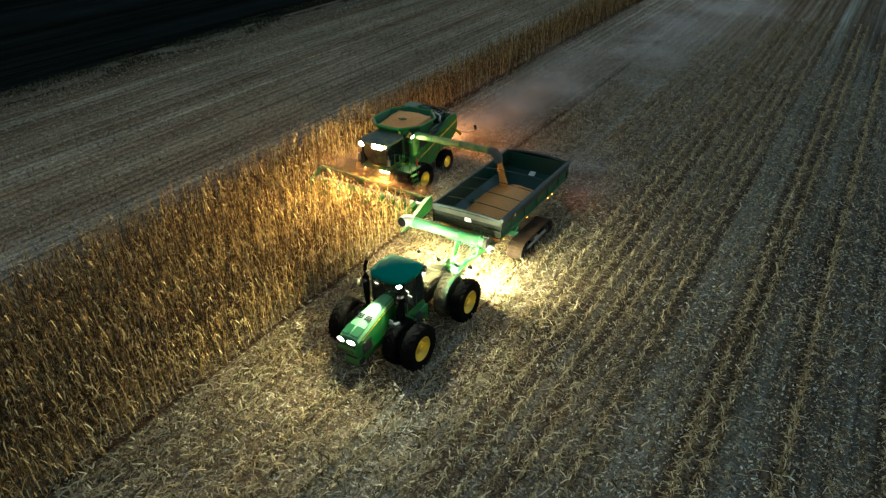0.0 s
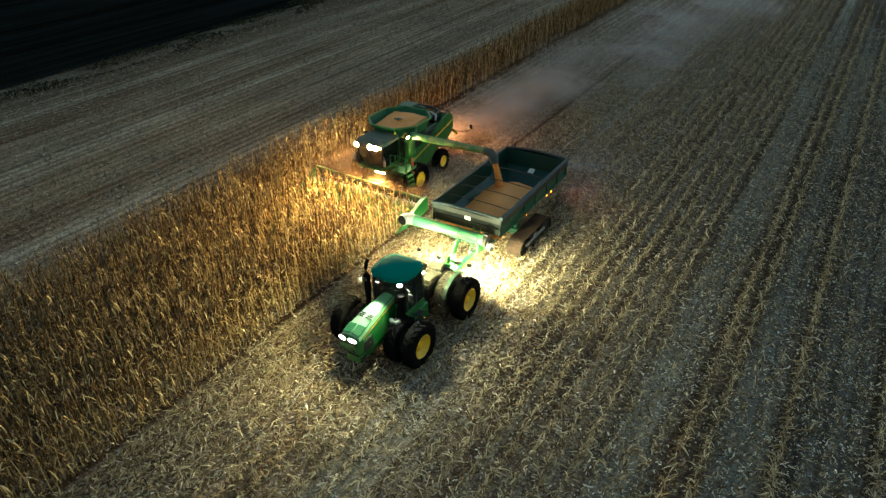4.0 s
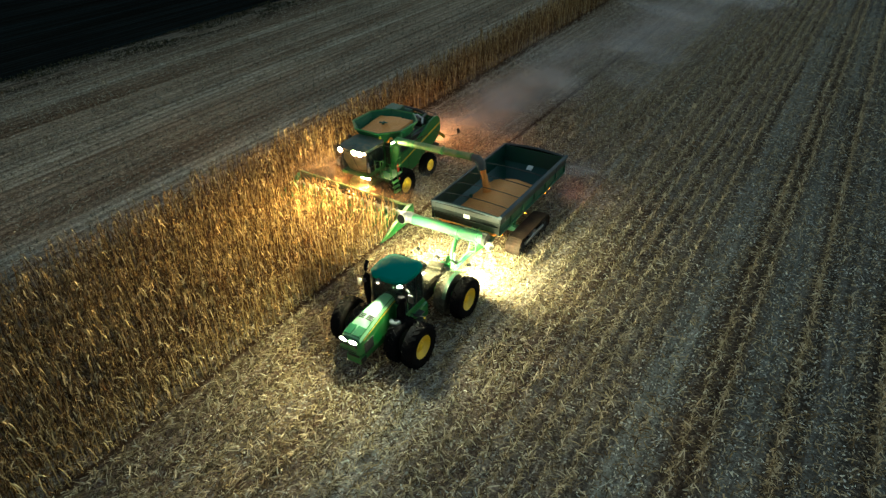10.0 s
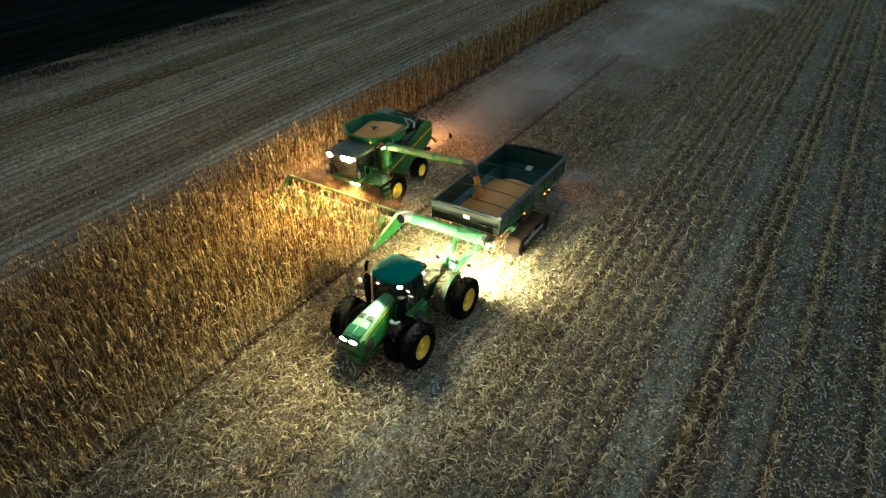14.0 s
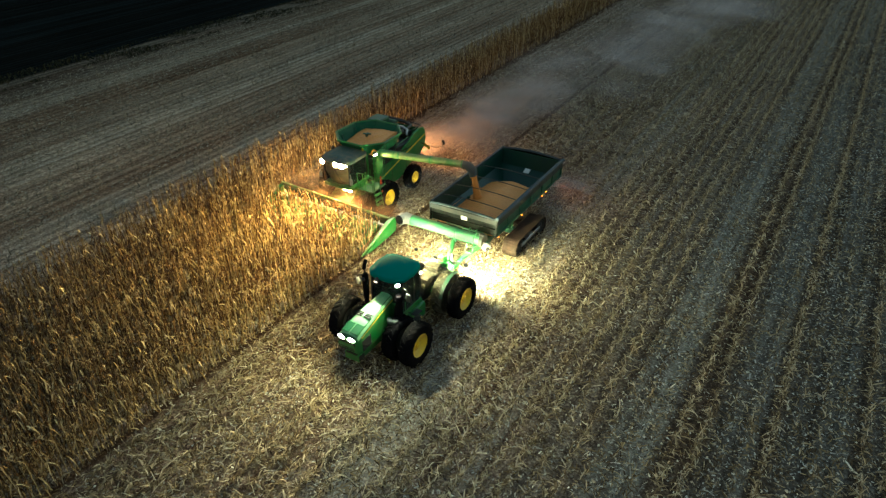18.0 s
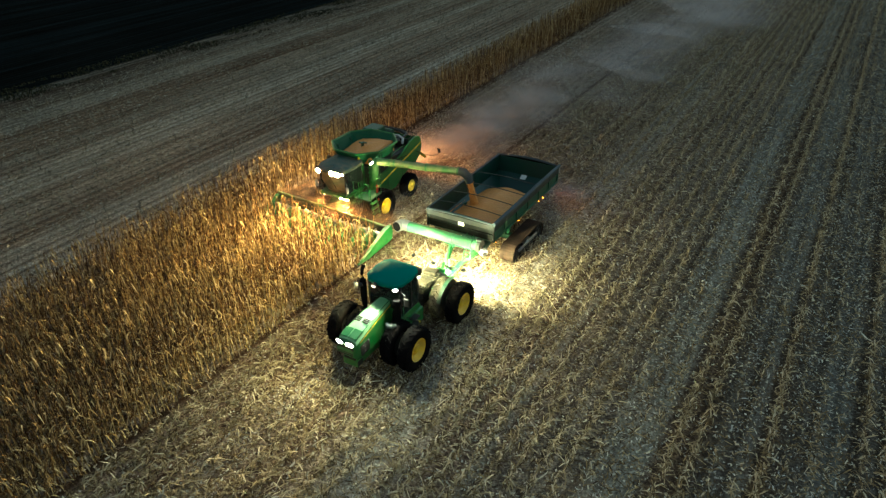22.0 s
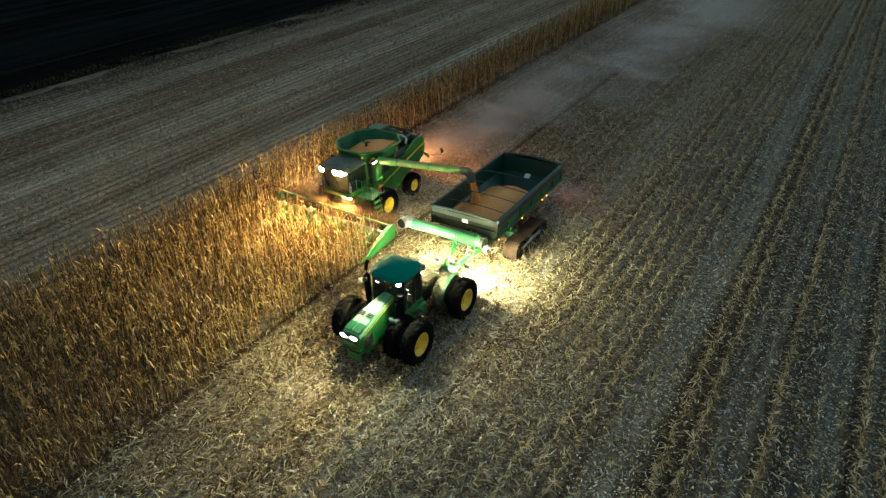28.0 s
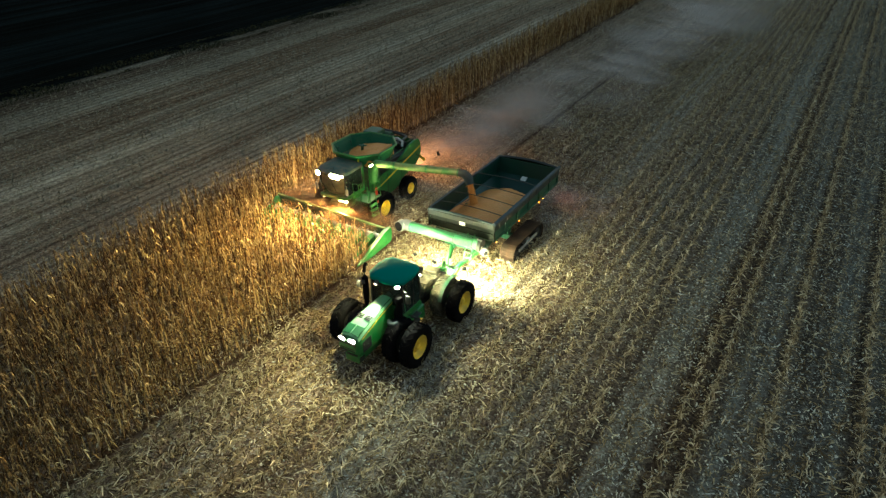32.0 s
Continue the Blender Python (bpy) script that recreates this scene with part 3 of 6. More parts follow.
def lamp(name, parent, c, aim, w, h, glow_mat, deep=0.08, label="", lip=0.07):
    """A work light: dark housing, and a lens that shines along aim."""
    d = Vector(aim).normalized()
    m = Matrix.Translation(c) @ d.to_track_quat("Z", "Y").to_matrix().to_4x4()
    bm = bmesh.new()
    # shell open to the front
    ring_ = [(math.cos(2 * math.pi * k / 16), math.sin(2 * math.pi * k / 16)) for k in range(16)]
    outer = [(x * (w / 2 + 0.02), y * (h / 2 + 0.02)) for x, y in ring_]
    inner = [(x * (w / 2 + 0.004), y * (h / 2 + 0.004)) for x, y in ring_]
    loft(bm, [[(x, y, -0.01) for x, y in inner], [(x, y, lip) for x, y in inner], [(x, y, lip) for x, y in outer], [(x * 0.8, y * 0.8, -deep) for x, y in outer]], ends=False)
    bm.faces.new([v for v in bm.verts if abs(v.co.z + deep) < 1e-5])
    bm.transform(m)
    body = part(name, bm, BLACK, parent, label)
    bm = bmesh.new()
    bm.faces.new([bm.verts.new(m @ Vector((x * w / 2, y * h / 2, 0.0))) for x, y in ring_])
    part("lens", bm, glow_mat, body, "bright glowing lamp lens")
    return body


# ---------------- wheels ----------------
def wheel_meshes(R, W, rim_r, lugs=22, dish=0.12):
    """Tyre, tread lugs and rim of a field wheel; the axle lies along x, +x faces out."""
    bm = bmesh.new()
    h = W / 2
    lathe(bm, [(-h * 0.80, rim_r), (-h, rim_r + 0.10), (-h * 1.02, R * 0.80), (-h * 0.92, R * 0.93), (-h * 0.6, R * 0.955), (h * 0.6, R * 0.955), (h * 0.92, R * 0.93), (h * 1.02, R * 0.80), (h, rim_r + 0.10), (h * 0.80, rim_r)], 40)
    tyre = bpy.data.meshes.new("wheel")
    bm.to_mesh(tyre)
    bm.free()
    tyre.materials.append(RUBBER)
    tyre.polygons.foreach_set("use_smooth", [True] * len(tyre.polygons))
    bm = bmesh.new()
    for k in range(lugs):
        for sgn in (-1, 1):
            a = 2 * math.pi * (k + (0.25 if sgn > 0 else -0.25)) / lugs
            m = Matrix.Rotation(a, 4, "X") @ Matrix.Translation((sgn * h * 0.47, 0, R * 0.968)) @ Matrix.Rotation(sgn * radians(38), 4, "Z") @ Matrix.Rotation(sgn * radians(5), 4, "Y")
            bmesh.ops.create_cube(bm, size=1, matrix=m @ Matrix.Diagonal((h * 1.12, 0.055, 0.055, 1)))
    lug = bpy.data.meshes.new("tread")
    bm.to_mesh(lug)
    bm.free()
    lug.materials.append(RUBBER)
    bm = bmesh.new()
    lathe(bm, [(h * 0.80, rim_r + 0.02), (h * 0.86, rim_r), (h * 0.62, rim_r * 0.90), (h * 0.62 - dish, rim_r * 0.55), (h * 0.62 - dish + 0.03, rim_r * 0.30), (h * 0.62 - dish + 0.10, rim_r * 0.26), (h * 0.62 - dish + 0.12, 0.001), (-h * 0.7, 0.001), (-h * 0.80, rim_r + 0.02)], 32)
    for k in range(10):
        a = 2 * math.pi * k / 10
        x = h * 0.62 - dish + 0.035
        cyl(bm, (x, math.cos(a) * rim_r * 0.42, math.sin(a) * rim_r * 0.42), (x + 0.03, math.cos(a) * rim_r * 0.42, math.sin(a) * rim_r * 0.42), 0.022, seg=6)
    rim = bpy.data.meshes.new("rim")
    bm.to_mesh(rim)
    bm.free()
    rim.materials.append(YELLOW)
    # rim backs and inner rims blackened: shade behind them put into the colour
    rim.materials.append(BLACK)
    for p in rim.polygons:
        p.material_index = 1 if p.center.x < h * 0.2 else 0
    shaded_rim = rim.copy()
    shaded_rim.materials[0] = BLACK
    grimy = lug.copy()
    grimy.materials[0] = MUDDY
    muddy_body = tyre.copy()
    muddy_body.materials[0] = MUDDY
    return tyre, lug, rim, shaded_rim, grimy, muddy_body


SPIN = []            # wheels: object, place, radius, which way column, flip


def wheel(parent, meshes, c, R, col, right, inner=False, muddy=False):
    tyre, lug, rim, shaded_rim, grimy, muddy_body = meshes
    w = new("wheel", muddy_body if muddy else tyre)
    w.parent = parent
    if muddy:
        w["label"] = "dust-caked inner tyre"
    for nm, me, lab in (("tread", grimy if muddy else lug, "dust-caked tread" if muddy else ""), ("rim", shaded_rim if inner else rim, "inner rim, blackened for the shade between the wheels" if inner else "yellow painted steel rim")):
        o = new(nm, me)
        o.parent = w
        if lab:
            o["label"] = lab
    flip = 0 if right else 180
    w.matrix_basis = pose(*c, 0, 0, flip)
    SPIN.append((w, c, R, col, flip))
    return w


# ================= tractor =================
def build_tractor():
    T = tagged(new("tractor"), "green articulated tractor with yellow rims and dual wheels, lights on", "tractor")
    # chassis
    quick("front_frame", lambda b: (bx(b, (0, 3.7, 1.05), (0.62, 4.4, 0.5), bevel=0.03), bx(b, (0, 5.75, 1.0), (0.75, 0.4, 0.4), bevel=0.05)), GREEN, T)
    quick("rear_frame", lambda b: (bx(b, (0, -0.1, 1.08), (0.7, 2.7, 0.5), bevel=0.04), bx(b, (0, -0.7, 1.38), (0.95, 1.1, 0.22), bevel=0.05), bx(b, (0, 0.5, 1.4), (0.8, 0.9, 0.3), bevel=0.05)), BLACK, T)
    quick("rear_deck", lambda b: (bx(b, (0, 0.05, 1.62), (0.86, 1.75, 0.26), bevel=0.08), bx(b, (0.05, -0.55, 1.86), (0.7, 0.5, 0.16), 0, 0, 8, bevel=0.05), bx(b, (-0.2, 0.45, 1.86), (0.5, 0.6, 0.12), bevel=0.04), [bx(b, (0, -0.6 + 0.35 * k, 1.82), (0.8, 0.05, 0.05)) for k in range(5)]), MUDDY, T, "dust-caked rear deck")
    quick("hinge", lambda b: (cyl(b, (0, 1.42, 0.6), (0, 1.42, 1.5), 0.16), bx(b, (0, 1.42, 1.35), (0.5, 0.5, 0.12)), bx(b, (0, 1.42, 0.75), (0.5, 0.5, 0.12))), BLACK, T)
    for y in (0, 3.91):
        quick("axle", lambda b: (cyl(b, (-1.75, y, 1.02), (1.75, y, 1.02), 0.15), cyl(b, (-0.55, y, 1.02), (0.55, y, 1.02), 0.3), cyl(b, (-1.5, y, 1.02), (-1.3, y, 1.02), 0.3), cyl(b, (1.3, y, 1.02), (1.5, y, 1.02), 0.3)), GREEN, T, "", True)
    wm = wheel_meshes(1.02, 0.56, 0.53)
    for y in (0, 3.91):
        for x in (-1.87, -0.98, 0.98, 1.87):
            wheel(T, wm, (x, y, 1.02), 1.02, 7, (x > 0) == (abs(x) > 1.5), abs(x) < 1.5, abs(x) < 1.5 and y < 1)

    # hood, narrow at the cab and wide at the nose
    def hood_ring(y, w, top, low, crown):
        return [(-w, y, low), (-w * 1.02, y, (top + low) / 2), (-w * 0.98, y, top - 0.16), (-w * 0.86, y, top - 0.05), (-w * 0.5, y, top), (0, y, top + crown), (w * 0.5, y, top), (w * 0.86, y, top - 0.05), (w * 0.98, y, top - 0.16), (w * 1.02, y, (top + low) / 2), (w, y, low)]
    rings = [hood_ring(*r) for r in ((3.15, 0.30, 2.62, 1.45, 0.02), (3.7, 0.35, 2.60, 1.35, 0.03), (4.4, 0.41, 2.54, 1.25, 0.03), (5.2, 0.47, 2.42, 1.25, 0.03), (5.75, 0.50, 2.30, 1.36, 0.02), (6.0, 0.49, 2.20, 1.46, 0.02), (6.14, 0.46, 2.06, 1.54, 0.01), (6.2, 0.42, 1.94, 1.60, 0.0))]
    quick("hood_side", lambda b: loft(b, rings), GREEN, T, "dark green hood sides and nose", True)
    def hood_top(y, w, top, low, crown):
        o = [(-w * 0.985, y, top - 0.13), (-w * 0.86, y, top - 0.035), (-w * 0.5, y, top + 0.012), (0, y, top + crown + 0.014), (w * 0.5, y, top + 0.012), (w * 0.86, y, top - 0.035), (w * 0.985, y, top - 0.13)]
        return o + [(x * 0.97, y, z - 0.05) for x, y, z in o[::-1]]
    quick("hood", lambda b: loft(b, [hood_top(*r) for r in ((3.15, 0.30, 2.62, 1.45, 0.02), (3.7, 0.35, 2.60, 1.35, 0.03), (4.4, 0.41, 2.54, 1.25, 0.03), (5.2, 0.47, 2.42, 1.25, 0.03), (5.75, 0.50, 2.30, 1.36, 0.02), (6.0, 0.49, 2.20, 1.46, 0.02))]), HOOD_LIT, T, "glossy green sloping hood top, lamp glare in its colour", True)
    for s in (-1, 1):
        quick("hood_stripe", lambda b: loft(b, [[(s * (w * 1.0 + 0.008), y, t - 0.20), (s * (w * 1.0 + 0.008), y, t - 0.25), (s * (w * 1.0 - 0.004), y, t - 0.25), (s * (w * 1.0 - 0.004), y, t - 0.20)] for y, w, t in ((3.3, 0.315, 2.62), (4.4, 0.415, 2.54), (5.2, 0.475, 2.42), (5.8, 0.503, 2.30))]), YELLOW, T, "yellow decal stripe")
        quick("hood_vent", lambda b: [bx(b, (s * 0.20, 4.80 + 0.10 * k, 2.522 - 0.015 * k), (0.29, 0.055, 0.03), -8, s * 3) for k in range(3)], BLACK, T, "black slotted vent")
        quick("hood_screen", lambda b: bx(b, (s * 0.215, 5.70, 2.350), (0.37, 0.52, 0.03), -13, s * 4, bevel=0.012), SCREEN, T, "green hood screen panel")
        quick("side_grille", lambda b: [bx(b, (s * 0.515, 5.5, 1.42 + 0.09 * k), (0.03, 0.62, 0.05), 0, 0, -s * 3) for k in range(6)], BLACK, T, "black side grille")
        lamp("headlight", T, (s * 0.25, 6.17, 2.14), (s * 0.08, 1, -0.05), 0.36, 0.19, HEAD, lip=0.03)
        quick("hood_rim", lambda b: loft(b, [[(s * (w * 0.84), y, t + 0.0), (s * (w * 0.84 - 0.035), y, t + 0.018), (s * (w * 0.84 - 0.035), y, t - 0.03), (s * (w * 0.84), y, t - 0.04)] for y, w, t in ((3.3, 0.315, 2.60), (4.4, 0.415, 2.52), (5.2, 0.475, 2.40), (5.95, 0.50, 2.25))]), GREEN, T)
    quick("grille", lambda b: (bx(b, (0, 6.14, 1.78), (0.84, 0.08, 0.42), -8, bevel=0.02), [bx(b, (0, 6.20 - 0.012 * k, 1.62 + 0.085 * k), (0.80, 0.03, 0.04)) for k in range(5)]), BLACK, T, "black nose grille")
    quick("front_weight", lambda b: (bx(b, (0, 5.75, 0.98), (0.80, 0.36, 0.30), bevel=0.05), bx(b, (0, 5.85, 1.16), (0.6, 0.2, 0.10), bevel=0.03)), BLACK, T)

    # cab
    quick("cab_floor", lambda b: (bx(b, (0, 2.55, 1.62), (1.66, 1.6, 0.16), bevel=0.03), bx(b, (0, 3.2, 1.95), (1.1, 0.3, 0.6), bevel=0.05), bx(b, (0, 1.85, 1.9), (1.5, 0.2, 0.5), bevel=0.04)), GREEN, T)
    for x, y0, y1 in ((-0.84, 3.3, 3.2), (0.84, 3.3, 3.2), (-0.84, 1.85, 1.95), (0.84, 1.85, 1.95), (-0.86, 2.45, 2.45), (0.86, 2.45, 2.45)):
        quick("cab_pillar", lambda b: pipe(b, [(x * 0.9, y0, 1.65), (x, (y0 + y1) / 2, 2.5), (x * 0.98, y1, 3.42)], 0.045), BLACK, T)
    for nm, a, c in (("windshield", (-0.76, 3.32), (0.76, 3.32)), ("rear_window", (-0.76, 1.82), (0.76, 1.82))):
        quick(nm, lambda b: loft(b, [[(a[0], a[1], 1.95), (c[0], c[1], 1.95), (c[0], c[1] + 0.012, 1.95), (a[0], a[1] + 0.012, 1.95)], [(a[0], a[1] * 0.985, 3.4), (c[0], c[1] * 0.985, 3.4), (c[0], c[1] * 0.985 + 0.012, 3.4), (a[0], a[1] * 0.985 + 0.012, 3.4)]]), GLASS, T)
    for s in (-1, 1):
        quick("side_window", lambda b: bx(b, (s * 0.83, 2.58, 2.6), (0.012, 1.3, 1.5)), GLASS, T)
        quick("door_sill", lambda b: bx(b, (s * 0.84, 2.6, 1.78), (0.06, 1.4, 0.2), bevel=0.02), GREEN, T)
    quick("operator_seat", lambda b: (bx(b, (0.05, 2.3, 2.1), (0.5, 0.5, 0.16), bevel=0.05), bx(b, (0.05, 2.08, 2.5), (0.5, 0.14, 0.75), 10, bevel=0.05), bx(b, (0.05, 2.3, 1.85), (0.3, 0.3, 0.4))), BLACK, T)
    quick("steering_column", lambda b: (pipe(b, [(0, 3.1, 1.8), (0, 2.95, 2.2), (0, 2.8, 2.45)], 0.06), cyl(b, (0, 2.8, 2.45), (0, 2.78, 2.49), 0.2)), BLACK, T)

    def roof_ring(z, g):
        pts = [(-0.66, 1.72), (0.66, 1.72), (0.9, 1.95), (0.98, 2.55), (0.92, 3.2), (0.66, 3.5), (0.2, 3.58), (-0.2, 3.58), (-0.66, 3.5), (-0.92, 3.2), (-0.98, 2.55), (-0.9, 1.95)]
        return [(x * g, 2.6 + (y - 2.6) * g, z) for x, y in pts]
    quick("cab_roof", lambda b: loft(b, [roof_ring(3.40, 0.93), roof_ring(3.44, 1.0), roof_ring(3.56, 1.01), roof_ring(3.64, 0.95), roof_ring(3.69, 0.72), roof_ring(3.71, 0.35)]), ROOF, T, "dark teal green domed cab roof", True)
    lamp("roof_lamp", T, (-0.80, 3.56, 3.46), (-0.80, 1, -0.26), 0.19, 0.14, CABF, lip=0.02)
    # added lamp, none seen there on the cab, to brighten the hood top
    lamp("roof_lamp", T, (0.22, 3.62, 3.47), (0, 0.76, -0.52), 0.16, 0.10, HOOD_FILL, lip=0.13)
    lamp("roof_lamp", T, (0.99, 3.62, 3.20), (0.95, 0.80, -0.17), 0.19, 0.14, CABL, lip=0.07)
    lamp("roof_lamp", T, (-0.99, 2.15, 3.40), (-1, -0.05, -0.18), 0.15, 0.10, SIDE, lip=0.07)
    for x, ax in ((-0.72, -0.22), (-0.30, -0.1), (0.30, 0.05), (0.72, 0.15)):
        lamp("work_light", T, (x, 1.68, 3.42), (ax, -1, -0.66), 0.20, 0.13, WORK_R, lip=0.16)
    lamp("fender_light", T, (-1.42, -1.16, 2.04), (-0.45, -1, -0.22), 0.20, 0.14, WIDE, lip=0.06)
    lamp("fender_light", T, (1.42, -1.16, 2.04), (0.75, -1, -0.20), 0.17, 0.12, WIDE, lip=0.05)
    for x in (-0.5, 0.5):
        lamp("fender_light", T, (x, -1.45, 1.72), (0.10 if x > 0 else -0.30, -1, -0.95), 0.17, 0.12, WORK, lip=0.12)

    # stacks, mirrors, tanks
    quick("exhaust_pipe", lambda b: (pipe(b, [(1.02, 3.42, 1.9), (1.02, 3.42, 2.5), (1.02, 3.42, 3.3), (1.02, 3.44, 3.65), (1.04, 3.36, 3.86), (1.06, 3.22, 3.95)], [0.1, 0.15, 0.15, 0.085, 0.08, 0.085], 12)), RUBBER, T, "black upright exhaust pipe", True)
    quick("heat_shield", lambda b: pipe(b, [(1.09, 3.36, 2.55), (1.09, 3.36, 3.1)], 0.13, 12), BLACK, T, "black perforated heat shield", True)
    quick("air_intake", lambda b: (pipe(b, [(-0.78, 3.55, 1.8), (-0.80, 3.56, 2.3), (-0.86, 3.58, 2.6), (-0.86, 3.58, 2.85)], [0.2, 0.19, 0.13, 0.12], 12), cyl(b, (-0.86, 3.58, 2.83), (-0.86, 3.58, 2.99), 0.2, 0.15)), RUBBER, T, "black air intake column", True)
    quick("chrome_ring", lambda b: cyl(b, (-0.86, 3.58, 2.79), (-0.86, 3.58, 2.83), 0.205), RUBBER, T)
    quick("air_canister", lambda b: pipe(b, [(-0.62, 4.05, 1.95), (-0.78, 4.22, 1.98), (-0.98, 4.2, 2.0), (-1.05, 4.02, 2.02)], [0.09, 0.11, 0.11, 0.08], 10), BOOT, T, "grey elbow pipe", True)
    for s in (-1, 1):
        quick("mirror_arm", lambda b: pipe(b, [(s * 0.9, 3.35, 3.3), (s * 1.25, 3.5, 3.28), (s * 1.3, 3.52, 3.0)], 0.022), BLACK, T)
        quick("mirror", lambda b: bx(b, (s * 1.32, 3.53, 2.98), (0.24, 0.07, 0.40), bevel=0.03), BLACK, T)
        quick("fuel_tank", lambda b: bx(b, (s * 0.72, 2.35, 1.2), (0.48, 1.35, 0.72), bevel=0.09), GREEN, T, "green fuel tank", True)
        quick("handrail", lambda b: pipe(b, [(s * 1.0, 3.3, 1.4), (s * 1.02, 3.35, 1.9), (s * 0.97, 3.3, 2.5)], 0.02), GREEN, T)
        for k in range(4):
            quick("step", lambda b: bx(b, (s * (1.08 + 0.02 * k), 2.62, 1.55 - 0.3 * k), (0.3, 0.5, 0.04), bevel=0.01), BLACK, T)

        def fender(b, y, x0, x1, R, a0, a1):
            n = 9
            rings = []
            for k in range(n):
                a = radians(a0 + (a1 - a0) * k / (n - 1))
                rings.append([(x, y + rr * math.cos(a), 1.02 + rr * math.sin(a)) for x, rr in ((x0, R), (x1, R), (x1, R + 0.03), (x0, R + 0.03))])
            return loft(b, rings)
        quick("rear_fender", lambda b: fender(b, 0.0, s * 1.24, s * 1.42, 1.10, 20, 135), DARK_GREEN, T, "dark green rear fender", True)
        arm = quick("warning_light_arm", lambda b: (pipe(b, [(s * 0.95, 3.05, 1.78), (s * 1.25, 3.08, 1.86), (s * 1.62, 3.10, 1.88)], 0.022, 6), bx(b, (s * 1.68, 3.10, 1.88), (0.10, 0.06, 0.09), bevel=0.015)), BLACK, T, "thin outrigger arm with an amber lens")
        quick("lens", lambda b: bx(b, (s * 1.68, 3.136, 1.88), (0.085, 0.012, 0.07), bevel=0.004), YELLOW, arm, "amber lens")
        quick("fender_bracket", lambda b: bx(b, (s * 1.0, 0.55, 1.75), (0.6, 0.08, 0.08)), GREEN, T)
    quick("coupler", lambda b: (bx(b, (0.0, -1.35, 1.35), (0.5, 0.2, 0.5), bevel=0.04), bx(b, (-0.05, -1.5, 1.72), (0.12, 0.22, 0.34), 20, bevel=0.03)), GREEN, T, "green hitch coupler")
    quick("drawbar", lambda b: bx(b, (0, -1.7, 0.62), (0.16, 1.2, 0.1), bevel=0.02), BLACK, T)
    for k in range(4):
        x = -0.24 + 0.16 * k
        quick("hose", lambda b: pipe(b, [(x, -1.3, 1.5), (x * 0.8, -1.8, 1.55), (x * 0.6, -2.3, 1.05), (x * 0.5, -2.8, 0.85)], 0.022, 6), BLACK, T)
    return T


WORK_R = glow("roof_work_glow", (1.0, 0.88, 0.58), 800.0)
WIDE = glow("wide_work_glow", (1.0, 0.86, 0.55), 3900.0)
ROOF = painted("teal_green_roof", (0.006, 0.15, 0.12), 0.8, 0.02, gloss=0.1)
CABF = glow("cab_front_glow", (1.0, 0.93, 0.74), 960.0)
HOOD_FILL = glow("hood_fill_glow", (1.0, 0.94, 0.78), 1250.0)
CABL = glow("cab_outer_glow", (1.0, 0.82, 0.48), 3000.0)
SIDE = glow("cab_side_glow", (1.0, 0.82, 0.52), 3900.0)
tractor = build_tractor()


# ================= grain cart =================
CX, CY0, CY1, CTOP = 0.55, -4.25, -12.55, 2.97      # middle, front, back, rim height
CHW = 1.95                                          # half width at the rim


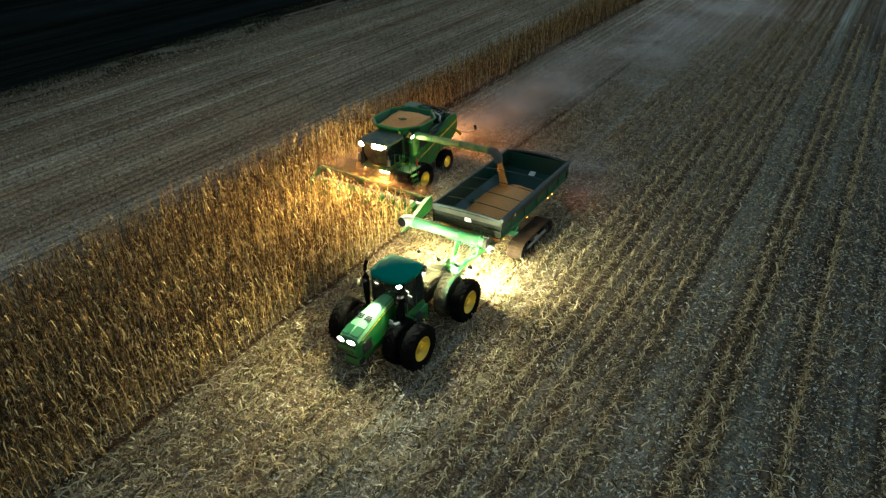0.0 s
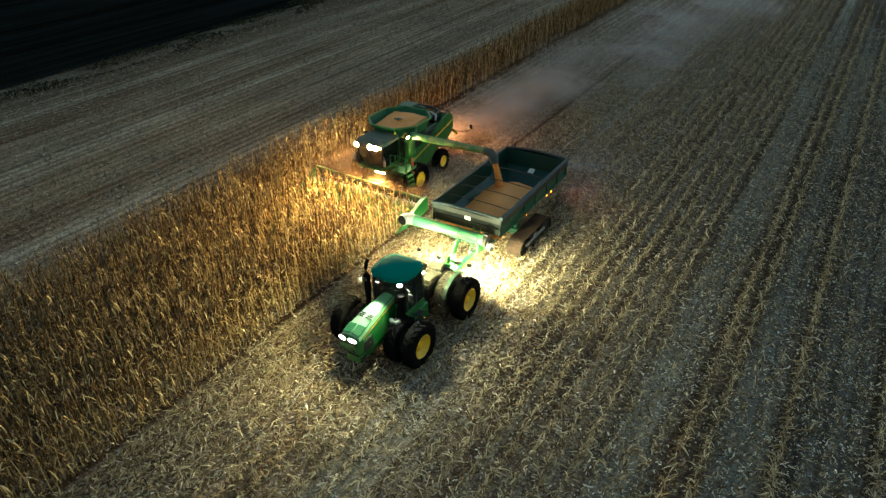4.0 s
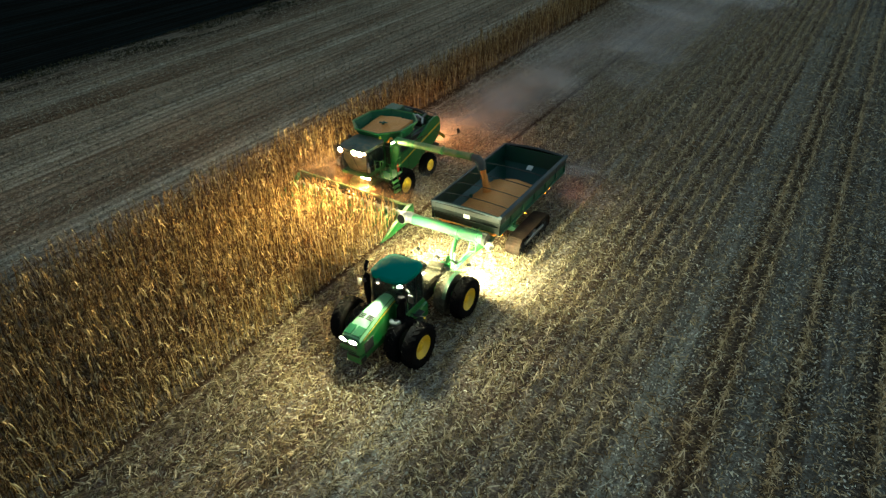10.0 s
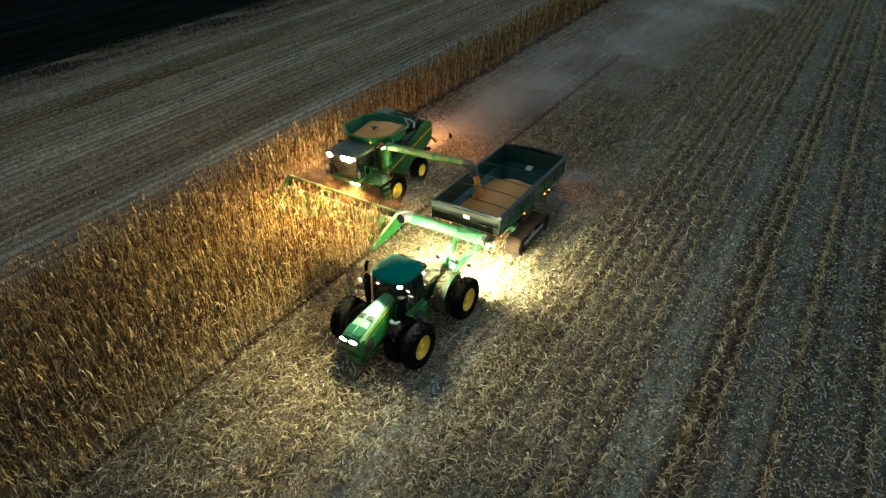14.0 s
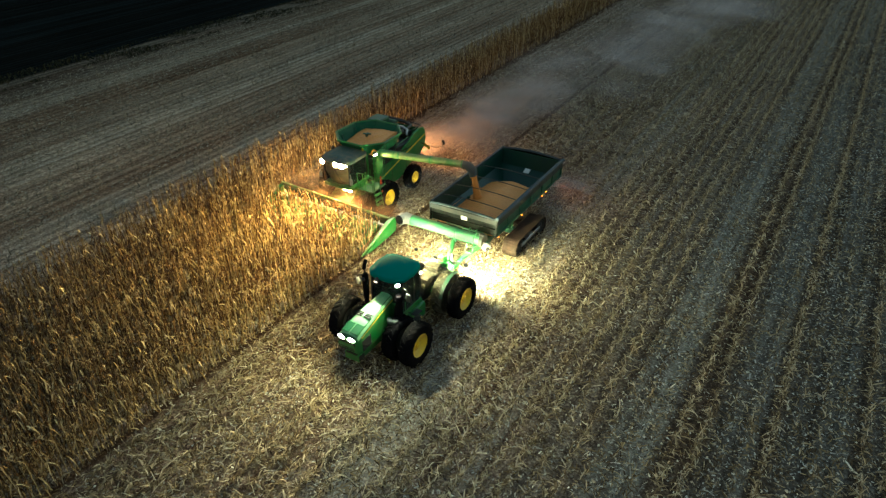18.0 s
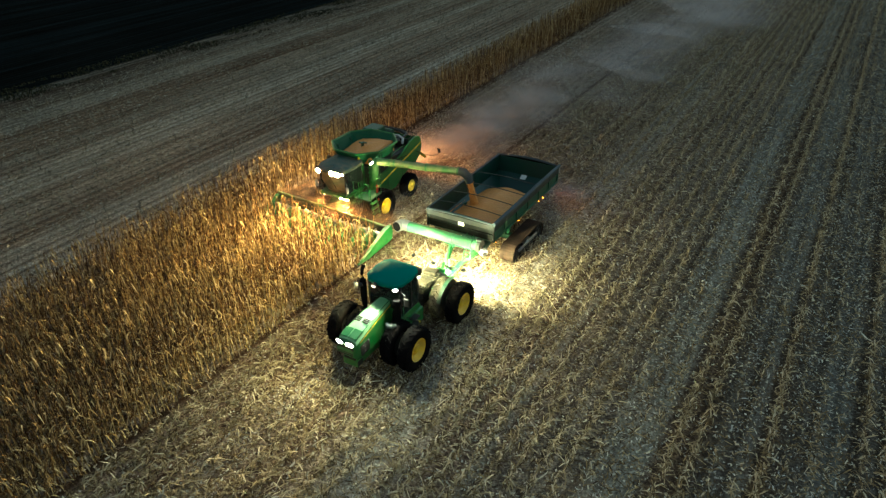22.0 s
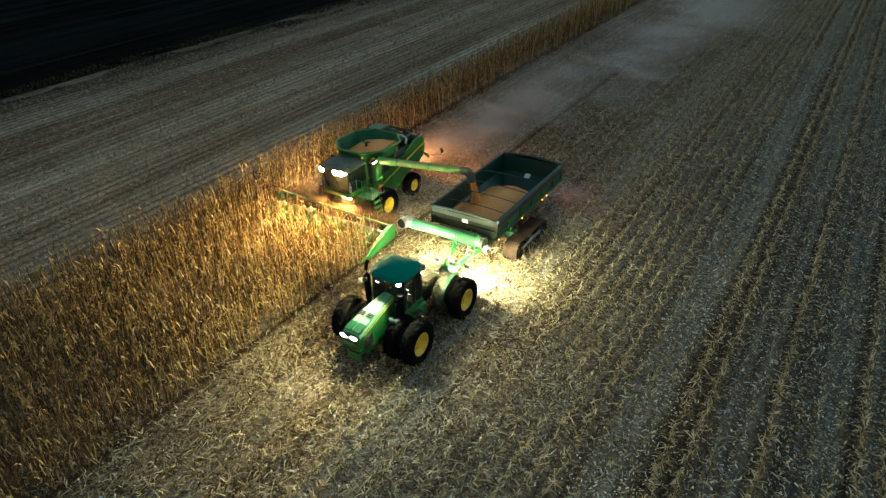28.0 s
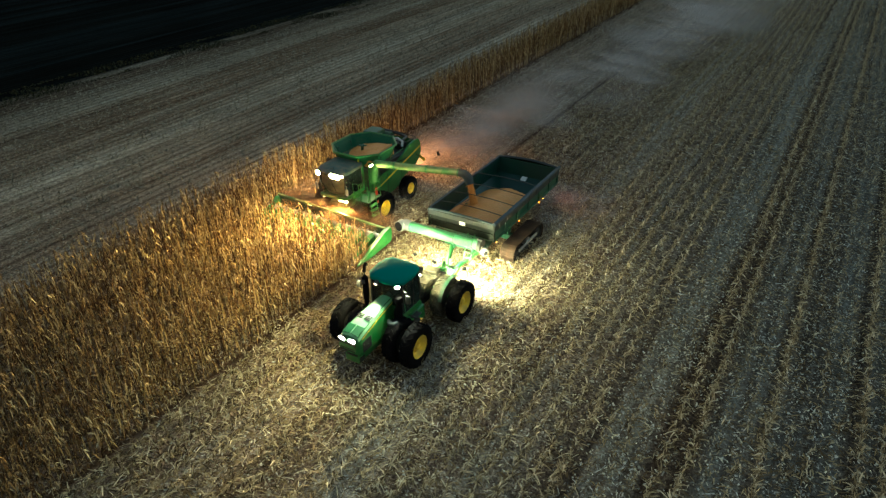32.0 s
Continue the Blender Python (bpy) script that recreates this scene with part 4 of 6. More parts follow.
def build_cart():
    C = tagged(new("grain_cart"), "green grain cart on rubber tracks with open tarp, being filled", "grain cart")

    def ring(hw, y0, y1, z):
        return [(CX - hw, y0, z), (CX + hw, y0, z), (CX + hw, y1, z), (CX - hw, y1, z)]
    # tub: four upper walls and four sloping lower ones
    def slab(b, a, c, n, t=0.05):
        n = Vector(n) * t
        q = [Vector(p) for p in (a[0], a[1], c[1], c[0])]
        loft(b, [q, [p + n for p in q]])
    up, mid, low = ring(CHW, CY0, CY1, CTOP), ring(CHW - 0.03, CY0 - 0.05, CY1 + 0.1, 2.02), ring(0.42, CY0 - 1.7, CY1 + 2.6, 0.78)
    nrm = [(0, -1, 0), (-1, 0, 0), (0, 1, 0), (1, 0, 0)]
    for k, nm in enumerate(("front_wall", "side_wall", "rear_wall", "side_wall")):
        j = (k + 1) % 4
        quick(nm, lambda b: slab(b, (up[k], up[j]), (mid[k], mid[j]), nrm[k]), CART_SHADED if nm == "front_wall" else CART, C)
        quick("sloped_wall", lambda b: slab(b, (mid[k], mid[j]), (low[k], low[j]), (nrm[k][0] * 0.7, nrm[k][1] * 0.7, 0.7)), CART, C)
    quick("tub_floor", lambda b: bx(b, (CX, (low[0][1] + low[2][1]) / 2, 0.78), (0.9, abs(low[0][1] - low[2][1]), 0.06)), CART_IN, C)
    # inner lining
    quick("lining", lambda b: loft(b, [ring(CHW - 0.056, CY0 - 0.056, CY1 + 0.056, CTOP - 0.02), ring(CHW - 0.10, CY0 - 0.12, CY1 + 0.17, 2.05), ring(0.40, CY0 - 1.7, CY1 + 2.6, 0.86)], ends=False), CART_IN, C, "dark green inner walls of the tub")
    # corner posts, ribs and rails
    for x in (CX - CHW, CX + CHW):
        for y in (CY0, CY1):
            quick("corner_post", lambda b: bx(b, (x, y, 2.54), (0.10, 0.10, 1.06), bevel=0.015), CART_SHADED if y == CY0 else CART, C)
        s = -1 if x < CX else 1
        for y in np.linspace(CY0 - 1.3, CY1 + 1.3, 5):
            quick("side_rib", lambda b: bx(b, (x + s * 0.02, float(y), 2.30), (0.06, 0.09, 0.52), bevel=0.01), CART, C)
        quick("lower_rail", lambda b: bx(b, (x, (CY0 + CY1) / 2, 2.02), (0.09, CY0 - CY1, 0.10), bevel=0.015), CART, C)
        quick("tarp_skirt", lambda b: (bx(b, (x + s * 0.055, (CY0 + CY1) / 2, CTOP - 0.20), (0.05, CY0 - CY1 + 0.06, 0.36), 0, s * 3, bevel=0.015), [cyl(b, (x + s * 0.085, yy, CTOP - 0.30), (x + s * 0.085, yy + 0.02, CTOP - 0.04), 0.012, seg=6) for yy in np.linspace(CY0 - 0.5, CY1 + 0.5, 9)]), SKIRT, C, "dark grey tarp flap below the rim")
        quick("top_rail", lambda b: bx(b, (x, (CY0 + CY1) / 2, CTOP + 0.03), (0.13, CY0 - CY1 + 0.1, 0.12), bevel=0.025), TARP, C, "blue-black top rail")
    quick("tarp_roll", lambda b: pipe(b, [(CX - CHW - 0.06, CY0 + 0.05, CTOP + 0.08), (CX - CHW - 0.07, -6.5, CTOP + 0.06), (CX - CHW - 0.06, -9.5, CTOP + 0.07), (CX - CHW - 0.07, CY1 - 0.05, CTOP + 0.08)], [0.10, 0.125, 0.115, 0.10], 12), TARP, C, "rolled dark tarp along the rim", True)
    for y, dz in ((CY0, 0.08), (CY1, 0.16)):
        pts = [(CX + f * CHW, y, CTOP + 0.03 + dz * (1 - f * f)) for f in np.linspace(-1, 1, 9)]
        quick("end_rail", lambda b: pipe(b, pts, 0.065, 8), TARP, C, "arched blue-black end rail", True)
        quick("end_flap", lambda b: bx(b, (CX, y + (0.045 if y == CY0 else -0.045), CTOP - 0.13), (2 * CHW + 0.02, 0.03, 0.26), bevel=0.01), SKIRT, C, "dusty grey flap over the end wall")
        quick("end_cap", lambda b: loft(b, [[(p[0], y + 0.03, p[2]) for p in pts] + [(CX + CHW, y + 0.03, CTOP - 0.05), (CX - CHW, y + 0.03, CTOP - 0.05)], [(p[0], y - 0.03, p[2]) for p in pts] + [(CX + CHW, y - 0.03, CTOP - 0.05), (CX - CHW, y - 0.03, CTOP - 0.05)]]), CART_SHADED, C)
    for y in (-5.35, -6.7, -8.05, -9.6):
        quick("tarp_bow", lambda b: pipe(b, [(CX + f * (CHW - 0.02), y, CTOP + 0.02 + 0.10 * (1 - f * f)) for f in np.linspace(-1, 1, 9)], 0.022, 6), BLACK, C, "thin black tarp bow")
    quick("front_decal", lambda b: bx(b, (CX - 0.12, CY0 + 0.068, 2.63), (0.34, 0.012, 0.2)), WHITE, C, "white rectangular decal")
    quick("rear_window", lambda b: bx(b, (0.64, -12.20, 1.985), (0.36, 0.34, 0.03), -26, bevel=0.01), WHITE, C, "small pale square sight window")
    quick("front_bar", lambda b: bx(b, (CX, CY0 + 0.05, 2.42), (2 * CHW, 0.06, 0.09), bevel=0.012), CART_SHADED, C)
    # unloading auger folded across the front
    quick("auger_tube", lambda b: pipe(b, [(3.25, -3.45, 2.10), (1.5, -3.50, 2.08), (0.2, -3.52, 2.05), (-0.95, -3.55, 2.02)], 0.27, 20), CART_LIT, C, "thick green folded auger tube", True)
    quick("auger_spout", lambda b: pipe(b, [(3.2, -3.45, 2.10), (3.5, -3.43, 2.13), (3.68, -3.33, 2.11), (3.72, -3.06, 2.13)], [0.29, 0.31, 0.31, 0.29], 16), STEEL, C, "bare steel auger spout", True)
    # dark disc over the tube's end stands for its shaded hollow
    quick("mouth_shade_disc", lambda b: cyl(b, (3.718, -3.09, 2.128), (3.722, -3.04, 2.132), 0.255, seg=20), RUBBER, C)
    for x in (3.1, 1.9, 0.5, -0.6):
        quick("tube_band", lambda b: cyl(b, (x - 0.04, -3.5, 2.06), (x + 0.04, -3.5, 2.06), 0.292, seg=20), CART_LIT, C, "", True)
    quick("tube_hinge", lambda b: (cyl(b, (-0.93, -3.55, 2.02), (-1.12, -3.55, 2.02), 0.34, seg=20), bx(b, (-1.0, -3.55, 2.36), (0.3, 0.2, 0.12), bevel=0.03)), BLACK, C)
    disc = quick("gear_disc", lambda b: (cyl(b, (-1.28, -3.42, 1.86), (-1.36, -3.36, 1.83), 0.23, seg=20), cyl(b, (-1.36, -3.36, 1.83), (-1.40, -3.335, 1.815), 0.23, 0.20, seg=20)), GREY, C, "dull steel drive disc", True)
    for a in (0, 60, 120):
        quick("spoke", lambda b: bx(b, (0, 0, 0), (0.38, 0.055, 0.03)).transform(Matrix.Translation((-1.41, -3.33, 1.81)) @ Vector((-0.12, 0.085, -0.045)).to_track_quat("Z", "Y").to_matrix().to_4x4() @ pose(0, 0, 0, 0, 0, a)), STEEL, disc)
    quick("gear_hub", lambda b: cyl(b, (-1.1, -3.5, 1.95), (-1.46, -3.3, 1.77), 0.11, seg=14), BLACK, C)
    quick("lower_auger", lambda b: pipe(b, [(-0.2, -6.0, 0.9), (-0.6, -4.8, 1.3), (-1.02, -3.7, 1.85)], 0.22, 16), CART, C, "", True)
    # chassis
    quick("tongue", lambda b: (pipe(b, [(CX - 0.95, -5.2, 0.95), (CX - 0.5, -3.4, 0.75), (0.05, -2.1, 0.64)], 0.13, 8), pipe(b, [(CX + 0.95, -5.2, 0.95), (CX + 0.3, -3.4, 0.75), (0.05, -2.1, 0.64)], 0.13, 8), bx(b, (0.05, -1.95, 0.62), (0.22, 0.5, 0.18), bevel=0.03)), GREEN, C, "green drawbar tongue")
    quick("cross_member", lambda b: (bx(b, (CX, -4.7, 1.0), (2.4, 0.18, 0.2)), bx(b, (CX, -4.4, 1.55), (2.2, 0.14, 0.16)), bx(b, (CX - 0.6, -4.5, 1.3), (0.16, 0.16, 0.9)), bx(b, (CX + 0.6, -4.5, 1.3), (0.16, 0.16, 0.9))), CART, C)
    quick("axle_beam", lambda b: (bx(b, (CX, -7.5, 0.62), (4.4, 0.35, 0.3), bevel=0.03), bx(b, (CX, -8.4, 0.95), (1.2, 6.5, 0.2))), CART, C)
    for s in (-1, 1):
        quick("support_leg", lambda b: pipe(b, [(CX + s * 1.2, -7.5, 0.7), (CX + s * 1.5, -7.5, 2.0)], 0.09, 6), CART, C)
    quick("ladder_rail", lambda b: pipe(b, [(-0.35, -4.15, 2.2), (-0.35, -3.65, 0.9)], 0.025), CART_LIT, C)
    quick("ladder_rail", lambda b: pipe(b, [(0.05, -4.15, 2.2), (0.05, -3.65, 0.9)], 0.025), CART_LIT, C)
    for k in range(5):
        quick("rung", lambda b: bx(b, (-0.15, -3.68 - 0.11 * k, 1.0 + 0.27 * k), (0.42, 0.04, 0.03)), CART_LIT, C)
    quick("jack_stand", lambda b: (cyl(b, (0.42, -2.9, 0.35), (0.42, -2.9, 1.15), 0.05), bx(b, (0.42, -2.9, 0.32), (0.2, 0.2, 0.04))), STEEL, C)
    # tracks
    def belt(b, x0, x1):
        y0, y1 = -5.55, -9.45
        prof = []
        for cy, cz, r, a0, a1 in ((y0 - 0.52, 0.54, 0.52, 80, -90), (y1 + 0.52, 0.54, 0.52, -90, -260)):
            prof += [(cy + r * math.cos(radians(a0 + (a1 - a0) * k / 9)), cz + r * math.sin(radians(a0 + (a1 - a0) * k / 9))) for k in range(10)]
        inner = [(y + (-7.5 - y) * 0.03, 0.54 + (z - 0.54) * 0.90) for y, z in prof]
        loft(b, [[(x0, y, z) for y, z in prof], [(x1, y, z) for y, z in prof], [(x1, y, z) for y, z in inner], [(x0, y, z) for y, z in inner], [(x0, y, z) for y, z in prof]], ends=False)
    for s in (-1, 1):
        x0, x1 = (CX - 2.52, CX - 1.68) if s < 0 else (CX + 1.68, CX + 2.52)
        xo = x0 if s < 0 else x1
        track = quick("track_belt", lambda b: belt(b, x0, x1), BELT, C, "dusty brown-black rubber track belt")
        for k in range(46):
            f = k / 46 * (2 * 2.86 + 2 * math.pi * 0.52)
            L = 2.86
            if f < L:
                y, z, a = -6.07 - f, 1.06, 0
            elif f < L + math.pi * 0.52:
                t = (f - L) / 0.52
                y, z, a = -8.93 - 0.54 * math.sin(t), 0.54 + 0.535 * math.cos(t), math.degrees(t)
            elif f < 2 * L + math.pi * 0.52:
                y, z, a = -8.93 + (f - L - math.pi * 0.52), 0.012, 0
            else:
                t = (f - 2 * L - math.pi * 0.52) / 0.52
                y, z, a = -6.07 + 0.54 * math.sin(t), 0.54 - 0.535 * math.cos(t), math.degrees(t)
            if k == 0:
                bm = bmesh.new()
                bx(bm, (0, 0, 0), (0.80, 0.04, 0.003), bevel=0.0)
                lug_me = bpy.data.meshes.new("lug")
                bm.to_mesh(lug_me)
                bm.free()
                lug_me.materials.append(BELT)
            o = new("lug", lug_me)
            o.parent = track
            o.matrix_basis = pose((x0 + x1) / 2, y, z, a)
        for y, r in ((-6.07, 0.46), (-8.93, 0.46)):
            me = wheel_meshes_small(r, 0.70)
            w = new("idler_wheel", me)
            w.parent = C
            flip = 0 if s > 0 else 180
            w.matrix_basis = pose((x0 + x1) / 2, y, 0.54, 0, 0, flip)
            SPIN.append((w, ((x0 + x1) / 2, y, 0.54), 0.52, 7, flip))
        for y in (-6.95, -7.5, -8.05):
            me = wheel_meshes_small(0.19, 0.66)
            w = new("roller", me)
            w.parent = C
            w.matrix_basis = pose((x0 + x1) / 2, y, 0.28)
        quick("track_frame", lambda b: (bx(b, (xo - s * 0.06, -7.5, 0.56), (0.10, 2.3, 0.16), bevel=0.02), bx(b, ((x0 + x1) / 2, -7.5, 0.62), (0.7, 0.4, 0.3))), STEEL, C, "pale steel track frame bar")
    # markers
    for y in (-4.45, -7.15, -9.75, -10.35):
        quick("marker_light", lambda b: bmesh.ops.create_icosphere(b, subdivisions=2, radius=0.026, matrix=Matrix.Translation((CX - CHW - 0.07, y, 1.93))), AMBER, C, "glowing amber marker light")
    for x in (CX - 1.75, CX + 1.75):
        lamp("tail_light", C, (x, CY1 - 0.12, 1.85), (-0.9 if x < CX else 0.5, -0.8, -0.1), 0.18, 0.14, TAIL, lip=0.01, label="red glowing tail light")
    return C


def wheel_meshes_small(r, W):
    bm = bmesh.new()
    h = W / 2
    lathe(bm, [(-h, r), (h, r), (h, r * 0.86), (h * 0.7, r * 0.8), (h * 0.7, r * 0.35), (h * 1.02, r * 0.25), (h * 1.02, 0.001), (-h, 0.001)], 24)
    for k in range(6):
        a = math.pi * k / 3
        bx(bm, (h * 0.8, math.cos(a) * r * 0.55, math.sin(a) * r * 0.55), (0.08, r * 0.14, r * 0.14))
    me = bpy.data.meshes.new("idler_wheel")
    bm.to_mesh(me)
    bm.free()
    me.materials.append(BLACK)
    return me


# dusty rubber, with the marker lamps' red light mixed into both colours
BELT = painted("track_rubber_reddened", (0.022, 0.014, 0.010), 0.9, 0.9, 0.0, (0.07, 0.040, 0.026), 0.15)
# cart paint taken near black: shade on the end walls is in the colour
CART_SHADED = painted("cart_shaded", (0.004, 0.006, 0.005), 0.6, 0.4, 0.0, (0.010, 0.008, 0.007), 0.1)
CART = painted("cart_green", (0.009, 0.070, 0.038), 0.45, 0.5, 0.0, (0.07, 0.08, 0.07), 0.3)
# cart paint brightened: work light on the front auger is in the colour
CART_LIT = painted("cart_lit_green", (0.05, 0.19, 0.08), 0.35, 0.3)
cart = build_cart()


# ================= combine =================
MX = 9.3             # middle of the combine
SWING = []           # the unloading auger and its pivot


def build_combine():
    K = tagged(new("combine_harvester"), "green combine harvester with open grain tank, corn header and auger out", "combine")
    # body
    left, right = MX - 1.70, MX + 1.70
    side = [(-10.05, 1.95), (-10.05, 2.62), (-11.3, 2.72), (-12.6, 3.02), (-13.4, 3.34), (-13.9, 3.62), (-14.5, 3.74), (-14.9, 3.70), (-15.12, 3.45), (-15.2, 2.9), (-15.0, 2.4), (-14.5, 2.1), (-12.9, 1.75), (-12.2, 1.3), (-11.2, 1.25), (-10.6, 1.7)]
    for x, s in ((left, -1), (right, 1)):
        quick("side_panel", lambda b: prism(b, side, x, x - s * 0.12), GREEN, K, "green side panel", False)
        quick("panel_stripe", lambda b: loft(b, [[(x + s * 0.012, -10.15, 1.95), (x + s * 0.012, -10.15, 2.03), (x - s * 0.01, -10.15, 2.03), (x - s * 0.01, -10.15, 1.95)], [(x + s * 0.012, -15.08, 3.12), (x + s * 0.012, -15.08, 3.23), (x - s * 0.01, -15.08, 3.23), (x - s * 0.01, -15.08, 3.12)]]), YELLOW, K, "yellow diagonal stripe")
        for y, z, h in ((-11.4, 2.0, 1.3), (-12.9, 2.4, 1.3)):
            quick("panel_seam", lambda b: bx(b, (x + s * 0.004, y, z), (0.02, 0.02, h)), BLACK, K)
    quick("body_core", lambda b: prism(b, [(-10.1, 1.9), (-10.1, 3.3), (-13.6, 3.2), (-14.8, 2.95), (-14.9, 2.5), (-14.2, 2.1), (-12.2, 1.4), (-11.2, 1.35)], left + 0.14, right - 0.14), BLACK, K)
    quick("rear_hood", lambda b: prism(b, [(-14.85, 3.62), (-15.08, 3.45), (-15.2, 2.9), (-15.02, 2.35), (-14.85, 2.4), (-14.95, 2.9)], left + 0.13, right - 0.13), GREEN, K, "green rear hood")
    # walkway and shielding above the near panel
    for s in (-1, 1):
        quick("walkway", lambda b: (bx(b, (MX + s * 1.50, -11.9, 3.02), (0.42, 3.6, 0.05), 4), [bx(b, (MX + s * 1.50, -10.3 - 0.3 * k, 3.03 - 0.02 * k), (0.40, 0.05, 0.07)) for k in range(11)]), BLACK, K, "dark grated walkway beside the tank")
        quick("walkway_rail", lambda b: pipe(b, [(MX + s * 1.66, -11.9, 2.9), (MX + s * 1.66, -11.9, 3.5), (MX + s * 1.66, -13.3, 3.62), (MX + s * 1.66, -13.3, 3.2)], 0.02, 6), GREEN, K)
        quick("tank_brace", lambda b: [pipe(b, [(MX + s * 1.40, y, 2.9), (MX + s * 1.62, y, 3.9)], 0.035, 6) for y in (-11.0, -12.2)], DARK_GREEN, K)
    # engine deck
    quick("engine_block", lambda b: (bx(b, (MX + 0.3, -14.1, 3.4), (1.5, 0.9, 0.5), bevel=0.06), bx(b, (MX - 0.75, -14.2, 3.35), (0.7, 0.6, 0.4), bevel=0.05)), BLACK, K)
    quick("deck_pipe", lambda b: pipe(b, [(MX - 1.2, -13.8, 3.45), (MX - 1.1, -14.0, 3.7), (MX - 0.7, -14.1, 3.8), (MX - 0.2, -14.1, 3.7), (MX, -14.0, 3.5)], 0.08, 10), STEEL, K, "bright exhaust pipe", True)
    quick("air_cleaner", lambda b: cyl(b, (MX + 0.1, -14.6, 3.7), (MX + 1.2, -14.6, 3.7), 0.2, seg=18), DARK_GREEN, K, "", True)
    quick("cooler_box", lambda b: bx(b, (MX + 1.1, -14.0, 3.75), (1.0, 1.1, 0.75), bevel=0.08), DARK_GREEN, K, "dark green cooler housing")
    quick("deck_rail", lambda b: pipe(b, [(left + 0.1, -13.8, 3.5), (left + 0.1, -13.8, 3.85), (left + 0.1, -14.8, 3.85), (left + 0.1, -14.9, 3.55)], 0.025), BLACK, K)
    quick("deck_rail", lambda b: pipe(b, [(left + 0.15, -14.9, 3.8), (MX, -15.0, 3.85), (right - 0.15, -14.9, 3.8)], 0.025), BLACK, K)
    quick("engine_cover", lambda b: pipe(b, [(MX - 1.0, -13.95, 3.65), (MX - 0.9, -14.75, 3.72), (MX - 0.2, -15.0, 3.75), (MX + 0.9, -14.95, 3.8), (MX + 1.5, -14.5, 3.85)], 0.10, 10), BLACK, K, "black rounded engine deck edge", True)
    quick("chopper", lambda b: (bx(b, (MX, -15.1, 1.75), (2.2, 0.7, 0.7), 20, bevel=0.06), bx(b, (MX, -15.5, 1.4), (2.4, 0.5, 0.2), 25)), BLACK, K, "black straw chopper")

    # grain tank
    TX, TY, TZ = MX + 0.08, -11.62, 4.12

    def octo(hx, hy, z, cut=0.48):
        return [(TX - hx, TY - hy * cut, z), (TX - hx * cut, TY - hy, z), (TX + hx * cut, TY - hy, z), (TX + hx, TY - hy * cut, z), (TX + hx, TY + hy * cut, z), (TX + hx * cut, TY + hy, z), (TX - hx * cut, TY + hy, z), (TX - hx, TY + hy * cut, z)]
    o_low, o_top, i_top, i_low = octo(1.44, 1.50, 3.42), octo(1.76, 1.88, TZ), octo(1.71, 1.83, TZ), octo(1.39, 1.45, 3.42)
    for k in range(8):
        j = (k + 1) % 8
        quick("tank_panel", lambda b: loft(b, [[o_low[k], o_low[j], i_low[j], i_low[k]], [o_top[k], o_top[j], i_top[j], i_top[k]]]), TANK, K, "green flared tank extension panel")
        quick("tank_rim", lambda b: pipe(b, [o_top[k], o_top[j]], 0.065, 8), GREEN, K)
    quick("tank_floor", lambda b: loft(b, [octo(1.38, 1.44, 3.3), octo(1.38, 1.44, 3.40)]), DARK_GREEN, K)
    quick("tank_auger", lambda b: (pipe(b, [(TX + 0.3, TY - 0.1, 3.3), (TX + 0.15, TY, 3.9), (TX + 0.05, TY + 0.1, 4.05)], 0.09, 10), bx(b, (TX + 0.05, TY + 0.1, 4.07), (0.5, 0.10, 0.06), 0, 0, 20), bx(b, (TX + 0.05, TY + 0.12, 4.08), (0.08, 0.36, 0.05), 0, 0, 15)), DARK_GREEN, K, "dark tank filling auger head")

    # cab
    quick("cab_base", lambda b: (bx(b, (MX, -9.13, 2.02), (1.9, 1.9, 0.22), bevel=0.05), bx(b, (MX, -10.03, 2.7), (1.9, 0.12, 1.5))), GREEN, K)
    for s in (-1, 1):
        for y0, y1 in ((-8.23, -8.33), (-9.88, -9.88)):
            quick("cab_pillar", lambda b: pipe(b, [(MX + s * 0.86, y0 - 0.1, 2.1), (MX + s * 0.93, (y0 + y1) / 2, 2.8), (MX + s * 0.9, y1, 3.5)], 0.05), BLACK, K)
        quick("cab_side_glass", lambda b: bx(b, (MX + s * 0.92, -9.10, 2.8), (0.012, 1.5, 1.3)), GLASS, K)
        quick("mirror", lambda b: (bx(b, (MX + s * 1.12, -8.16, 2.55), (0.20, 0.07, 0.40), bevel=0.03), pipe(b, [(MX + s * 0.92, -8.32, 2.9), (MX + s * 1.10, -8.2, 2.9), (MX + s * 1.12, -8.16, 2.7)], 0.02)), GREY, K)
    arc = [(-0.88, -8.36), (-0.6, -8.18), (0, -8.08), (0.6, -8.18), (0.88, -8.36)]
    quick("windshield", lambda b: loft(b, [[(MX + x * 0.9, y - 0.35, 2.05) for x, y in arc] + [(MX + x * 0.9, y - 0.37, 2.05) for x, y in arc[::-1]], [(MX + x, y, 2.8) for x, y in arc] + [(MX + x, y - 0.02, 2.8) for x, y in arc[::-1]], [(MX + x, y - 0.05, 3.48) for x, y in arc] + [(MX + x, y - 0.07, 3.48) for x, y in arc[::-1]]]), DUSTY_GLASS, K, "curved dust-coated windshield", True)
    quick("cab_apron", lambda b: loft(b, [[(MX + x * g, y + dy, z) for x, y in arc] + [(MX + x * g, y + dy - 0.10, z) for x, y in arc[::-1]] for z, g, dy in ((1.80, 0.95, -0.42), (1.92, 1.02, -0.30), (2.04, 1.0, -0.29), (2.08, 0.95, -0.33))]), GREEN, K, "curved green apron below the windshield", True)
